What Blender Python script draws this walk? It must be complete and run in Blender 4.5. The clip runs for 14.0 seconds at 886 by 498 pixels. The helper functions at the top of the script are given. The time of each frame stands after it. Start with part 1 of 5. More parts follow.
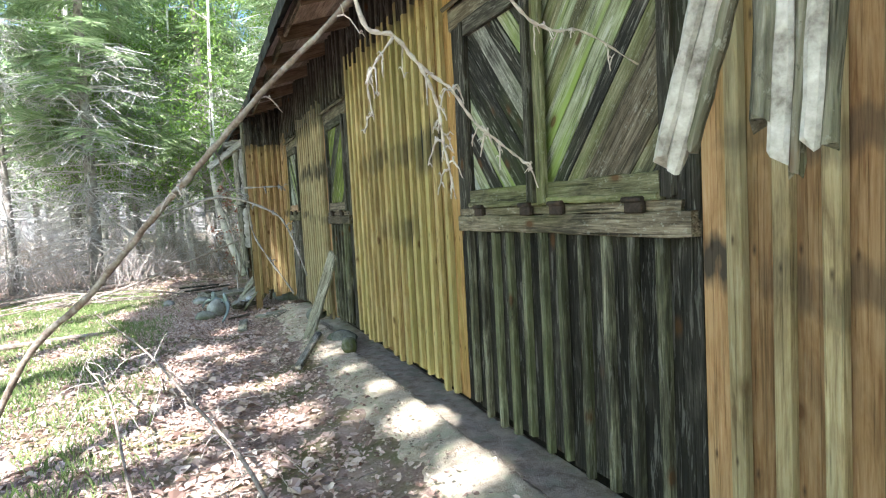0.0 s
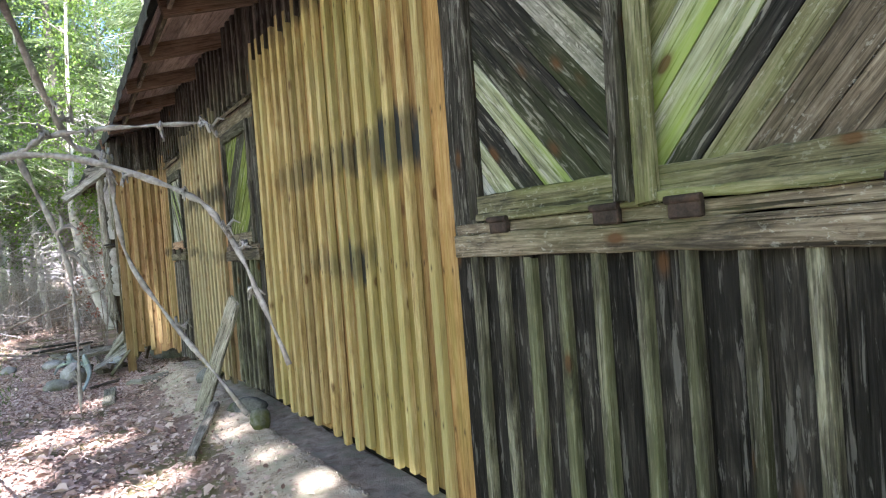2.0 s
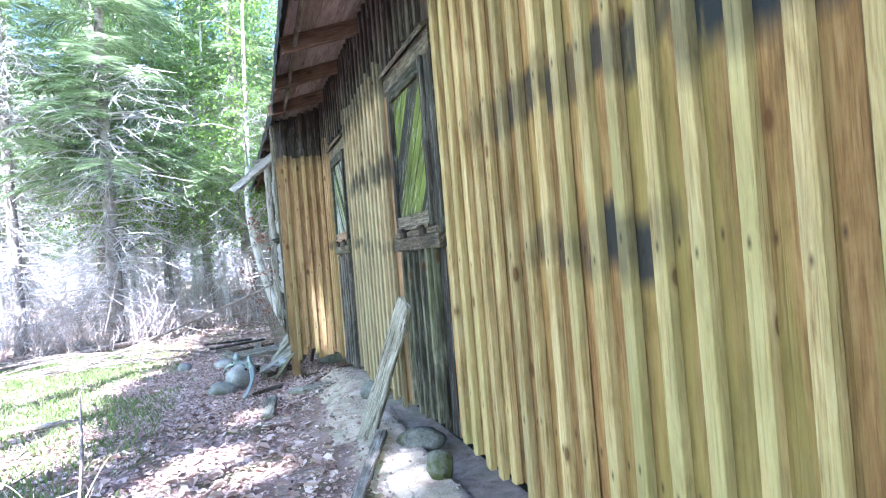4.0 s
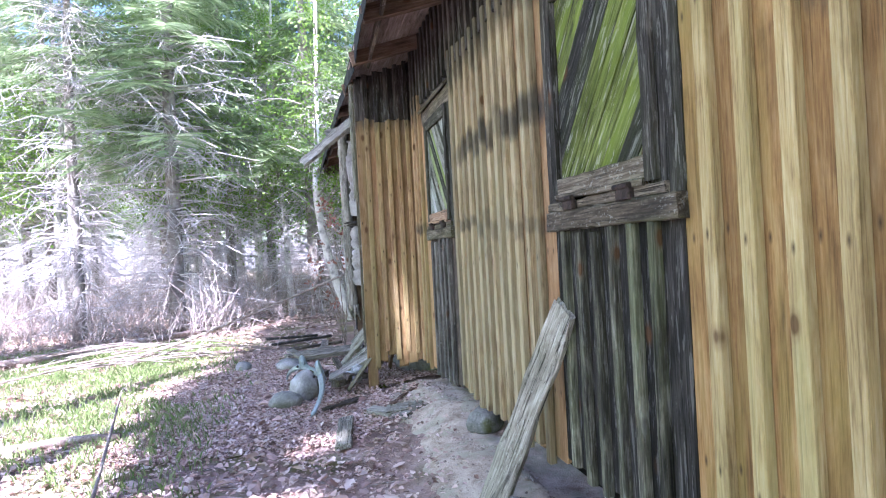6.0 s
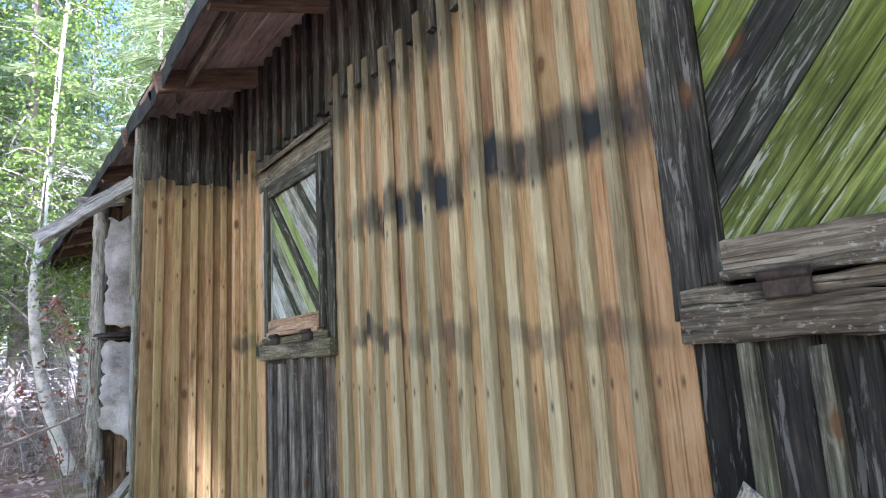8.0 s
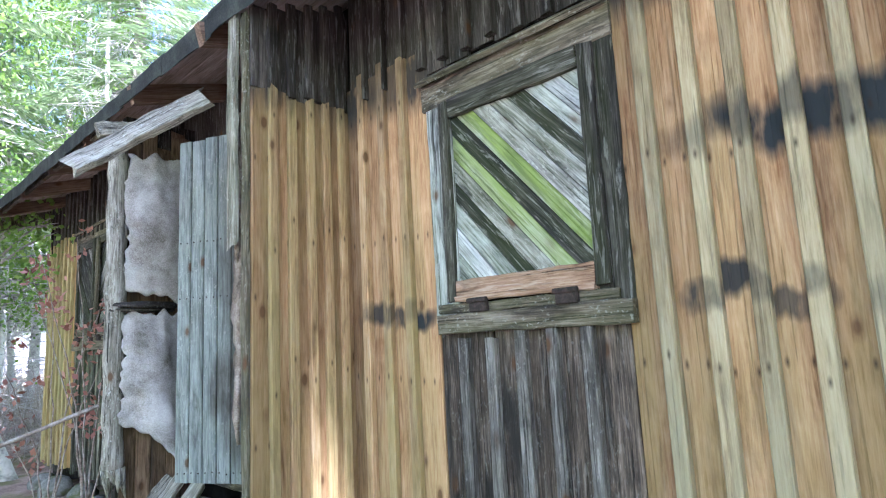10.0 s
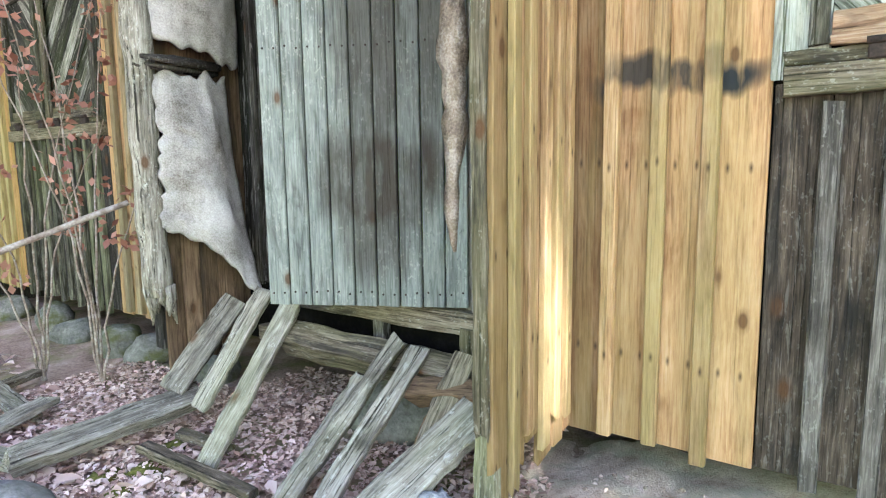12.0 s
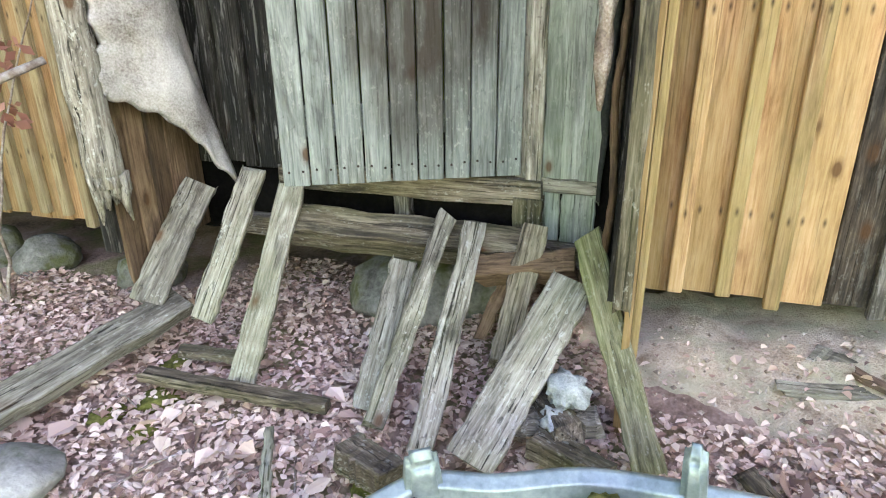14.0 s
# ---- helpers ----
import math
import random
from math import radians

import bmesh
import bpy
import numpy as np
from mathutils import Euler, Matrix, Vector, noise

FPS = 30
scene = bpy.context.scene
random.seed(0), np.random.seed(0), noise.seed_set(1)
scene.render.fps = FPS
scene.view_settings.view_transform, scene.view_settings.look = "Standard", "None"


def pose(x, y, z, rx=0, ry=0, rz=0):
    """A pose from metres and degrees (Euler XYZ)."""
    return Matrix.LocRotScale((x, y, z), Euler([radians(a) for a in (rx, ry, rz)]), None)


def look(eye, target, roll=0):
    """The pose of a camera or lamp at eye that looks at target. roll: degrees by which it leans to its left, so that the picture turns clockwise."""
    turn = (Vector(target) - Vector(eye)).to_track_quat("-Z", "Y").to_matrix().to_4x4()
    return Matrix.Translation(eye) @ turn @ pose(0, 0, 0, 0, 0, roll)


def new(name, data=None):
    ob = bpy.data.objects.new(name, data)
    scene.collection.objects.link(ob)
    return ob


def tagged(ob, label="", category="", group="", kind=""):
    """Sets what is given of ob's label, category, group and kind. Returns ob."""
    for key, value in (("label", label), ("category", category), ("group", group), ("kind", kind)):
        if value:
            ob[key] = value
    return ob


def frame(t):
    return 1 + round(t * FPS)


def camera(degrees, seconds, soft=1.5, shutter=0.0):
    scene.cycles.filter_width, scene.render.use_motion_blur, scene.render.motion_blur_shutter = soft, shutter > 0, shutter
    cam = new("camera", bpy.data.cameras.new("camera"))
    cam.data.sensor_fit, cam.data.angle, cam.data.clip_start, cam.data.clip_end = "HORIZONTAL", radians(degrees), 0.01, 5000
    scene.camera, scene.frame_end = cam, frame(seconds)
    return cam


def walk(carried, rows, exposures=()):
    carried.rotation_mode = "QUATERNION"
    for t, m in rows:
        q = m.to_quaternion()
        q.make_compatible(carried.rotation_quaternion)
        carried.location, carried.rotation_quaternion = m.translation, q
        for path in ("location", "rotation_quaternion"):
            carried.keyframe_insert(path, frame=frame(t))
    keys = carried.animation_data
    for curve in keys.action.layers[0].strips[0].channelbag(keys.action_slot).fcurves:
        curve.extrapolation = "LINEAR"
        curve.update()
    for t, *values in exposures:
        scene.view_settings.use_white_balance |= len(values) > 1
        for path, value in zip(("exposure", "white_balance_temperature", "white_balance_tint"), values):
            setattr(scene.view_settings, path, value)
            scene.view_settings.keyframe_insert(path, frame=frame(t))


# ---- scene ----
cam = camera(72.7, 14.0, 1.15)
PATH = [
    (0, (-1.367, 2.135, 1.389), (-0.594, 3.975, 1.252), -3.1),
    (0.5, (-1.363, 2.439, 1.305), (-0.6, 4.288, 1.273), -1.8),
    (1, (-1.42, 2.801, 1.286), (-0.49, 4.571, 1.257), -2.4),
    (1.5, (-1.367, 3.074, 1.328), (-0.34, 4.788, 1.241), -5.1),
    (2, (-1.264, 3.276, 1.332), (-0.161, 4.943, 1.3), -4.4),
    (2.5, (-1.014, 3.672, 1.299), (0.161, 5.29, 1.325), -3.2),
    (3, (-0.998, 3.978, 1.253), (0.245, 5.545, 1.276), -3.8),
    (3.5, (-0.997, 4.303, 1.279), (0.101, 5.975, 1.29), -4.5),
    (4, (-0.981, 4.56, 1.267), (-0.34, 6.455, 1.276), -4.7),
    (4.2, (-1.028, 4.713, 1.27), (-0.453, 6.629, 1.276), -4.6),
    (6.3, (-1.061, 6.087, 1.235), (-0.606, 8.035, 1.241), -3.0),
    (6.5, (-1.075, 6.222, 1.276), (-0.542, 8.149, 1.327), -2.6),
    (7, (-1.125, 6.624, 1.244), (-0.199, 8.383, 1.462), -2.6),
    (7.2, (-1.132, 6.826, 1.262), (-0.109, 8.523, 1.535), -2.6),
    (9.3, (-1.594, 8.443, 1.305), (-0.314, 9.929, 1.693), -3.4),
    (9.5, (-1.657, 8.608, 1.288), (-0.351, 10.07, 1.682), -3.0),
    (10, (-1.752, 9.011, 1.299), (-0.329, 10.383, 1.601), -2.9),
    (10.5, (-1.797, 9.403, 1.29), (-0.292, 10.715, 1.393), -1.8),
    (11, (-1.929, 9.79, 1.25), (-0.41, 11.092, 1.224), -1.9),
    (11.5, (-1.973, 10.173, 1.203), (-0.43, 11.445, 1.145), -1.2),
    (12, (-1.885, 10.492, 1.148), (-0.267, 11.638, 0.884), -0.7),
    (12.5, (-1.874, 10.704, 1.07), (-0.224, 11.646, 0.444), -0.5),
    (13, (-1.944, 10.88, 1.047), (-0.202, 11.557, 0.335), -0.4),
    (13.5, (-1.985, 11.094, 1.079), (-0.228, 11.652, 0.304), -0.4),
    (14, (-2.011, 11.323, 1.127), (-0.236, 11.905, 0.413), -0.6),
]
EXPOSURE = [(0, 2.25, 5650, 12), (1, 2.25, 5600, 14), (2, 2.4, 5700, 23), (2.8, 3.2, 5450, 27), (3.5, 3.6, 5200, 34), (4, 3.06, 4910, 23), (5.2, 2.85, 4960, 30), (6.5, 2.55, 5260, 35), (7.2, 2.45, 5410, 35), (9.5, 2.95, 4950, 28), (10.5, 3.02, 5150, 27), (11, 3.5, 5300, 26), (12, 3.43, 5690, 24), (13.3, 3.58, 6290, 26), (14, 3.48, 6140, 26)]
walk(cam, [(t, look(eye, target, roll)) for t, eye, target, roll in PATH], EXPOSURE)
# ---- light ----
SUN_FROM = Vector((-0.45, -0.60, 0.70)).normalized()
world = bpy.data.worlds.new("world")
scene.world = world
world.use_nodes = True
_nt = world.node_tree
_bg = _nt.nodes["Background"]
_sky = _nt.nodes.new("ShaderNodeTexSky")
_sky.sky_type = "NISHITA"
_sky.sun_disc = False
_sky.sun_elevation = math.asin(SUN_FROM.z)
_sky.sun_rotation = math.atan2(SUN_FROM.x, SUN_FROM.y)
_nt.links.new(_sky.outputs["Color"], _bg.inputs["Color"])
_bg.inputs["Strength"].default_value = 0.085
sun_data = bpy.data.lights.new("sun", "SUN")
sun_data.energy = 5.0
sun_data.angle = radians(0.6)
sun_data.color = (1.0, 0.93, 0.80)
sun = new("sun", sun_data)
sun.matrix_world = look(SUN_FROM * 30, (0, 0, 0))


# ---- materials ----
def principled(name, rough=0.8, metal=0.0):
    m = bpy.data.materials.new(name)
    m.use_nodes = True
    nt = m.node_tree
    bsdf = nt.nodes["Principled BSDF"]
    bsdf.inputs["Roughness"].default_value = rough
    bsdf.inputs["Metallic"].default_value = metal
    return m, nt, bsdf


def node(nt, kind, **values):
    n = nt.nodes.new(kind)
    for k, v in values.items():
        n.inputs[k.replace("_", " ")].default_value = v
    return n


def ramp(nt, source, stops):
    n = nt.nodes.new("ShaderNodeValToRGB")
    els = n.color_ramp.elements
    while len(els) < len(stops):
        els.new(0.5)
    for e, (p, c) in zip(els, stops):
        e.position = p
        e.color = (*c, 1) if len(c) == 3 else c
    nt.links.new(source, n.inputs["Fac"])
    return n.outputs["Color"]


def grey(v):
    return (v, v, v)


def blend(nt, fac, a, b, mode="MIX"):
    n = nt.nodes.new("ShaderNodeMix")
    n.data_type = "RGBA"
    n.blend_type = mode
    for sock, val in ((n.inputs["Factor"], fac), (n.inputs["A"], a), (n.inputs["B"], b)):
        if isinstance(val, (float, int)):
            sock.default_value = val
        elif isinstance(val, tuple):
            sock.default_value = (*val, 1)
        else:
            nt.links.new(val, sock)
    return n.outputs["Result"]


def calc(nt, op, a, b=0.0, c=None):
    n = nt.nodes.new("ShaderNodeMath")
    n.operation = op
    for i, v in enumerate((a, b) if c is None else (a, b, c)):
        if isinstance(v, (float, int)):
            n.inputs[i].default_value = v
        else:
            nt.links.new(v, n.inputs[i])
    return n.outputs[0]


def noise_at(nt, coord, scale=(1, 1, 1), detail=4.0, rough=0.55, distort=0.0):
    mp = nt.nodes.new("ShaderNodeMapping")
    mp.inputs["Scale"].default_value = scale
    nt.links.new(coord, mp.inputs["Vector"])
    n = node(nt, "ShaderNodeTexNoise", Scale=1.0, Detail=detail, Roughness=rough, Distortion=distort)
    nt.links.new(mp.outputs["Vector"], n.inputs["Vector"])
    return n.outputs["Fac"]


def bump(nt, bsdf, height, strength=0.4, distance=0.004):
    n = node(nt, "ShaderNodeBump", Strength=strength, Distance=distance)
    nt.links.new(height, n.inputs["Height"])
    nt.links.new(n.outputs["Normal"], bsdf.inputs["Normal"])


# mould stains along the rails behind the boards, and two wide bands that darken the board tops below the eave: place
# and half size along the wall, height and half height, how dark
STAINS_AND_DARK_TOPS = [(6.15, 0.85, 1.77, 0.10, 0.85), (5.45, 0.26, 1.74, 0.16, 1.0), (5.92, 0.25, 1.26, 0.115, 0.95), (6.30, 0.16, 1.27, 0.09, 0.6), (8.95, 0.85, 1.86, 0.095, 1.0), (8.36, 0.16, 1.86, 0.10, 0.8), (9.62, 0.13, 1.40, 0.06, 0.95), (9.45, 0.12, 1.38, 0.05, 0.8), (9.1, 0.20, 1.36, 0.065, 0.6), (8.55, 0.30, 1.34, 0.05, 0.5), (10.98, 0.28, 1.42, 0.06, 1.0), (9.45, 2.7, 2.50, 0.22, 0.92), (6.2, 1.15, 2.68, 0.14, 0.85), (3.0, 0.4, 1.50, 0.06, 0.5), (3.38, 0.06, 1.17, 0.08, 0.9), (3.05, 0.22, 1.15, 0.07, 0.5)]


def wood(name, cols, algae=0.0, algae_col=(0.13, 0.17, 0.03), black=0.0, bands=None, nails=None, grain=1.0, vary=0.35, knots=True, pale=0.0, rough=0.82, cracks=0.45, band_col=(0.026, 0.029, 0.031), patch=0.5, fleck=0.0, soak=1.0):
    """Weathered timber whose grain runs along the piece's own z. cols: dark grain, body, light."""
    m, nt, bsdf = principled(name, rough)
    bsdf.inputs["Specular IOR Level"].default_value = 0.12
    tc = nt.nodes.new("ShaderNodeTexCoord")
    info = nt.nodes.new("ShaderNodeObjectInfo")
    shift = calc(nt, "MULTIPLY", info.outputs["Random"], 43.0)
    comb = nt.nodes.new("ShaderNodeCombineXYZ")
    for i in range(3):
        nt.links.new(shift, comb.inputs[i])
    add = nt.nodes.new("ShaderNodeVectorMath")
    add.operation = "ADD"
    nt.links.new(tc.outputs["Object"], add.inputs[0])
    nt.links.new(comb.outputs[0], add.inputs[1])
    own = add.outputs[0]
    geo = nt.nodes.new("ShaderNodeNewGeometry")
    pos = geo.outputs["Position"]
    fine = noise_at(nt, own, (150, 150, 7), 7, 0.68, 0.4)
    wide = noise_at(nt, own, (24, 24, 2.2), 5, 0.6, 2.2)
    blot = noise_at(nt, own, (7, 7, 3.2), 6, 0.62, 0.8)
    g = calc(nt, "ADD", calc(nt, "MULTIPLY", fine, 0.42 * grain), calc(nt, "ADD", calc(nt, "MULTIPLY", wide, 0.30), calc(nt, "MULTIPLY", blot, 0.34)))
    col = ramp(nt, g, [(0.40, cols[0]), (0.53, cols[1]), (0.68, cols[2])])
    dark = tuple(c * 0.35 for c in cols[0])
    crack = ramp(nt, noise_at(nt, own, (120, 120, 1.7), 3, 0.5, 0.6), [(0.615, grey(0)), (0.655, grey(cracks))])
    col = blend(nt, crack, col, dark)
    tone = calc(nt, "ADD", calc(nt, "MULTIPLY", info.outputs["Random"], vary), 1.0 - vary * 0.6)
    tint = nt.nodes.new("ShaderNodeCombineXYZ")
    for i in range(3):
        nt.links.new(tone, tint.inputs[i])
    col = blend(nt, 1.0, col, tint.outputs[0], "MULTIPLY")
    if pale:
        f = ramp(nt, noise_at(nt, own, (55, 55, 6), 7, 0.66, 0.6), [(0.56, grey(0)), (0.61, grey(pale))])
        col = blend(nt, f, col, (0.50, 0.49, 0.45))
    if fleck:
        f = ramp(nt, noise_at(nt, own, (80, 80, 48), 5, 0.7), [(0.57, grey(0)), (0.62, grey(fleck))])
        f = blend(nt, 1.0, f, ramp(nt, noise_at(nt, own, (6, 6, 4), 3, 0.6), [(0.42, grey(0)), (0.56, grey(1))]), "MULTIPLY")
        col = blend(nt, f, col, (0.52, 0.53, 0.49))
        f = ramp(nt, noise_at(nt, own, (60, 60, 30), 5, 0.7, 1.0), [(0.60, grey(0)), (0.66, grey(fleck))])
        col = blend(nt, f, col, dark)
    if algae:
        f = calc(nt, "MULTIPLY", noise_at(nt, pos, (1.1, 1.1, 0.5), 3, 0.5), noise_at(nt, own, (12, 12, 0.8), 3, 0.5))
        col = blend(nt, ramp(nt, f, [(0.22, grey(0)), (0.34, grey(algae))]), col, algae_col)
    if knots:
        vo = nt.nodes.new("ShaderNodeTexVoronoi")
        mp = nt.nodes.new("ShaderNodeMapping")
        mp.inputs["Scale"].default_value = (6.5, 6.5, 3.4)
        nt.links.new(own, mp.inputs["Vector"])
        nt.links.new(mp.outputs["Vector"], vo.inputs["Vector"])
        vo.inputs["Scale"].default_value = 1.0
        col = blend(nt, ramp(nt, vo.outputs["Distance"], [(0.07, grey(0.85)), (0.10, grey(0.35)), (0.16, grey(0.0))]), col, (0.085, 0.042, 0.018))
    if black:
        f = ramp(nt, noise_at(nt, own, (12, 12, 2.0), 7, 0.66, 0.7), [(0.52, grey(0)), (0.64, grey(black))])
        col = blend(nt, f, col, (0.022, 0.020, 0.018))
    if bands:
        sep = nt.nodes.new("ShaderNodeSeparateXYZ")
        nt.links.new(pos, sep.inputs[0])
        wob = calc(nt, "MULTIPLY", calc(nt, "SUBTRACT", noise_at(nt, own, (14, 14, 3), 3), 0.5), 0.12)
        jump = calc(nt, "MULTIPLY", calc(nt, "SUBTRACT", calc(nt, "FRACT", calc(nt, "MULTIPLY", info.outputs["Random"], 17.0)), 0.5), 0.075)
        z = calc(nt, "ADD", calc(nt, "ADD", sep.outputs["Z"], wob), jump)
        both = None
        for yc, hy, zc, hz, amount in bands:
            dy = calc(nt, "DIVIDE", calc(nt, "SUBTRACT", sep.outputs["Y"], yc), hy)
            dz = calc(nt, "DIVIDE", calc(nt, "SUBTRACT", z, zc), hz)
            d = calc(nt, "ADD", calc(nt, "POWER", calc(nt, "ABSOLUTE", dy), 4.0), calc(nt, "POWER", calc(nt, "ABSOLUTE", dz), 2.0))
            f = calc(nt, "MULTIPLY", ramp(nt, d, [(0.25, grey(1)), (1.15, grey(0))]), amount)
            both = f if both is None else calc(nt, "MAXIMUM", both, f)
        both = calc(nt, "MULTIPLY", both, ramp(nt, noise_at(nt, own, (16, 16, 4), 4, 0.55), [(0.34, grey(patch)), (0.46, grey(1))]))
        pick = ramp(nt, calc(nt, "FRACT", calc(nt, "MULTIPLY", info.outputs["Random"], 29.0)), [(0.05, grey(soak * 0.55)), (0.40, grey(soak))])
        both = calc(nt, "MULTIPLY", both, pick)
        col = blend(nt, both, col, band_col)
    if nails is not None:
        sp = nt.nodes.new("ShaderNodeSeparateXYZ")
        nt.links.new(tc.outputs["Object"], sp.inputs[0])
        dy = calc(nt, "SUBTRACT", calc(nt, "ABSOLUTE", sp.outputs["Y"]), nails)
        dz = calc(nt, "SUBTRACT", calc(nt, "MODULO", calc(nt, "ADD", sp.outputs["Z"], calc(nt, "MULTIPLY", info.outputs["Random"], 0.03)), 0.60), 0.30)
        d = calc(nt, "SQRT", calc(nt, "ADD", calc(nt, "MULTIPLY", dy, dy), calc(nt, "MULTIPLY", calc(nt, "MULTIPLY", dz, dz), 0.14)))
        col = blend(nt, ramp(nt, d, [(0.0024, grey(0.9)), (0.0054, grey(0))]), col, (0.03, 0.02, 0.015))
    nt.links.new(col, bsdf.inputs["Base Color"])
    bump(nt, bsdf, calc(nt, "SUBTRACT", g, calc(nt, "MULTIPLY", crack, 0.6)), 0.9, 0.006)
    return m


def mottled(name, cols, scale=6.0, rough=0.9, fine=40.0, island=0.0, strength=0.5, distance=0.01, moss=0.0, moss_col=(0.07, 0.085, 0.02)):
    """Stone, soil, bark, felt: two scales of noise."""
    m, nt, bsdf = principled(name, rough)
    geo = nt.nodes.new("ShaderNodeNewGeometry")
    pos = geo.outputs["Position"]
    bsdf.inputs["Specular IOR Level"].default_value = 0.5 if rough < 0.6 else 0.2
    a = noise_at(nt, pos, (scale,) * 3, 5, 0.6, 0.3)
    b = noise_at(nt, pos, (fine,) * 3, 4, 0.6)
    g = calc(nt, "ADD", calc(nt, "MULTIPLY", a, 0.65), calc(nt, "MULTIPLY", b, 0.35))
    col = ramp(nt, g, [(0.34, cols[0]), (0.5, cols[1]), (0.66, cols[2])])
    if island:
        v = calc(nt, "ADD", calc(nt, "MULTIPLY", geo.outputs["Random Per Island"], island), 1.0 - island * 0.5)
        t = nt.nodes.new("ShaderNodeCombineXYZ")
        for i in range(3):
            nt.links.new(v, t.inputs[i])
        col = blend(nt, 1.0, col, t.outputs[0], "MULTIPLY")
    if moss:
        f = ramp(nt, noise_at(nt, pos, (scale * 0.6,) * 3, 4, 0.6), [(0.5, grey(0)), (0.6, grey(moss))])
        col = blend(nt, f, col, moss_col)
    nt.links.new(col, bsdf.inputs["Base Color"])
    bump(nt, bsdf, g, strength, distance)
    return m


def leafy(name, stops, rough=0.6, through_light=0.35):
    """Leaves and needles: each island has its own colour; thin, so that light comes through."""
    m, nt, bsdf = principled(name, rough)
    geo = nt.nodes.new("ShaderNodeNewGeometry")
    info = nt.nodes.new("ShaderNodeObjectInfo")
    v = calc(nt, "ADD", calc(nt, "MULTIPLY", geo.outputs["Random Per Island"], 0.8), calc(nt, "MULTIPLY", info.outputs["Random"], 0.2))
    col = ramp(nt, v, stops)
    nt.links.new(col, bsdf.inputs["Base Color"])
    if through_light:
        tr = nt.nodes.new("ShaderNodeBsdfTranslucent")
        nt.links.new(col, tr.inputs["Color"])
        mix = nt.nodes.new("ShaderNodeMixShader")
        mix.inputs[0].default_value = through_light
        nt.links.new(bsdf.outputs[0], mix.inputs[1])
        nt.links.new(tr.outputs[0], mix.inputs[2])
        nt.links.new(mix.outputs[0], nt.nodes["Material Output"].inputs["Surface"])
    return m


W_YELLOW = wood("ochre_boards", [(0.13, 0.068, 0.026), (0.275, 0.165, 0.062), (0.40, 0.27, 0.125)], algae=0.55, algae_col=(0.22, 0.20, 0.055), black=0.22, bands=STAINS_AND_DARK_TOPS, nails=0.03, vary=0.6, cracks=0.3)
W_TAN = wood("tan_boards", [(0.19, 0.094, 0.042), (0.355, 0.215, 0.108), (0.49, 0.335, 0.195)], algae=0.3, algae_col=(0.22, 0.20, 0.075), black=0.25, bands=STAINS_AND_DARK_TOPS, nails=0.03, vary=0.65, cracks=0.35)
W_TANB = wood("tan_battens", [(0.14, 0.10, 0.055), (0.31, 0.245, 0.14), (0.44, 0.385, 0.255)], algae=0.5, algae_col=(0.33, 0.30, 0.19), black=0.25, bands=STAINS_AND_DARK_TOPS, nails=0.0, vary=0.6, cracks=0.4, soak=0.72)
W_TANW = wood("warm_tan_battens", [(0.17, 0.10, 0.05), (0.36, 0.235, 0.12), (0.50, 0.37, 0.22)], algae=0.45, algae_col=(0.28, 0.25, 0.10), black=0.25, bands=STAINS_AND_DARK_TOPS, nails=0.0, vary=0.5, cracks=0.35, soak=0.7)
W_BATTEN = wood("ochre_battens", [(0.17, 0.115, 0.05), (0.36, 0.275, 0.125), (0.48, 0.41, 0.23)], algae=0.55, algae_col=(0.30, 0.285, 0.12), black=0.22, bands=STAINS_AND_DARK_TOPS, nails=0.0, vary=0.45, cracks=0.3, soak=0.6)
W_UPPER = wood("dark_upper_boards", [(0.012, 0.010, 0.009), (0.042, 0.036, 0.031), (0.12, 0.105, 0.09)], black=0.6, vary=0.6, pale=0.15)
W_PANEL = wood("charred_boards", [(0.007, 0.0065, 0.006), (0.022, 0.020, 0.018), (0.075, 0.068, 0.058)], black=0.6, vary=0.8, pale=0.16, cracks=0.7)
W_PANELB = wood("worn_battens", [(0.014, 0.013, 0.011), (0.085, 0.082, 0.060), (0.31, 0.305, 0.225)], algae=0.32, algae_col=(0.17, 0.195, 0.09), black=0.8, vary=0.8, pale=0.15, cracks=0.7)
W_PANEL3 = wood("grey_brown_boards", [(0.012, 0.011, 0.010), (0.080, 0.062, 0.047), (0.22, 0.175, 0.135)], black=0.85, vary=0.5, pale=0.12, cracks=0.7, fleck=0.12)
W_PANEL3B = wood("grey_bleached_battens", [(0.025, 0.024, 0.022), (0.105, 0.096, 0.084), (0.25, 0.235, 0.21)], black=0.7, vary=0.6, pale=0.2, cracks=0.7, fleck=0.2)
W_RAIL = wood("brown_worn_rail", [(0.09, 0.05, 0.03), (0.27, 0.17, 0.105), (0.48, 0.37, 0.27)], black=0.4, vary=0.3, cracks=0.8, pale=0.15)
W_TRIM = wood("weathered_trim", [(0.018, 0.014, 0.011), (0.12, 0.098, 0.072), (0.34, 0.295, 0.23)], algae=0.22, algae_col=(0.11, 0.13, 0.045), black=0.75, vary=0.5, cracks=0.8, fleck=0.35)
W_TRIMG = wood("green_tinged_trim", [(0.03, 0.028, 0.018), (0.15, 0.145, 0.085), (0.36, 0.34, 0.24)], algae=0.5, algae_col=(0.17, 0.20, 0.055), black=0.55, vary=0.4, cracks=0.7, fleck=0.25)
W_STREAK = wood("green_streaked_boards", [(0.06, 0.06, 0.045), (0.25, 0.27, 0.17), (0.50, 0.53, 0.42)], algae=0.85, algae_col=(0.21, 0.29, 0.055), black=0.45, vary=0.35, pale=0.55, cracks=0.7)
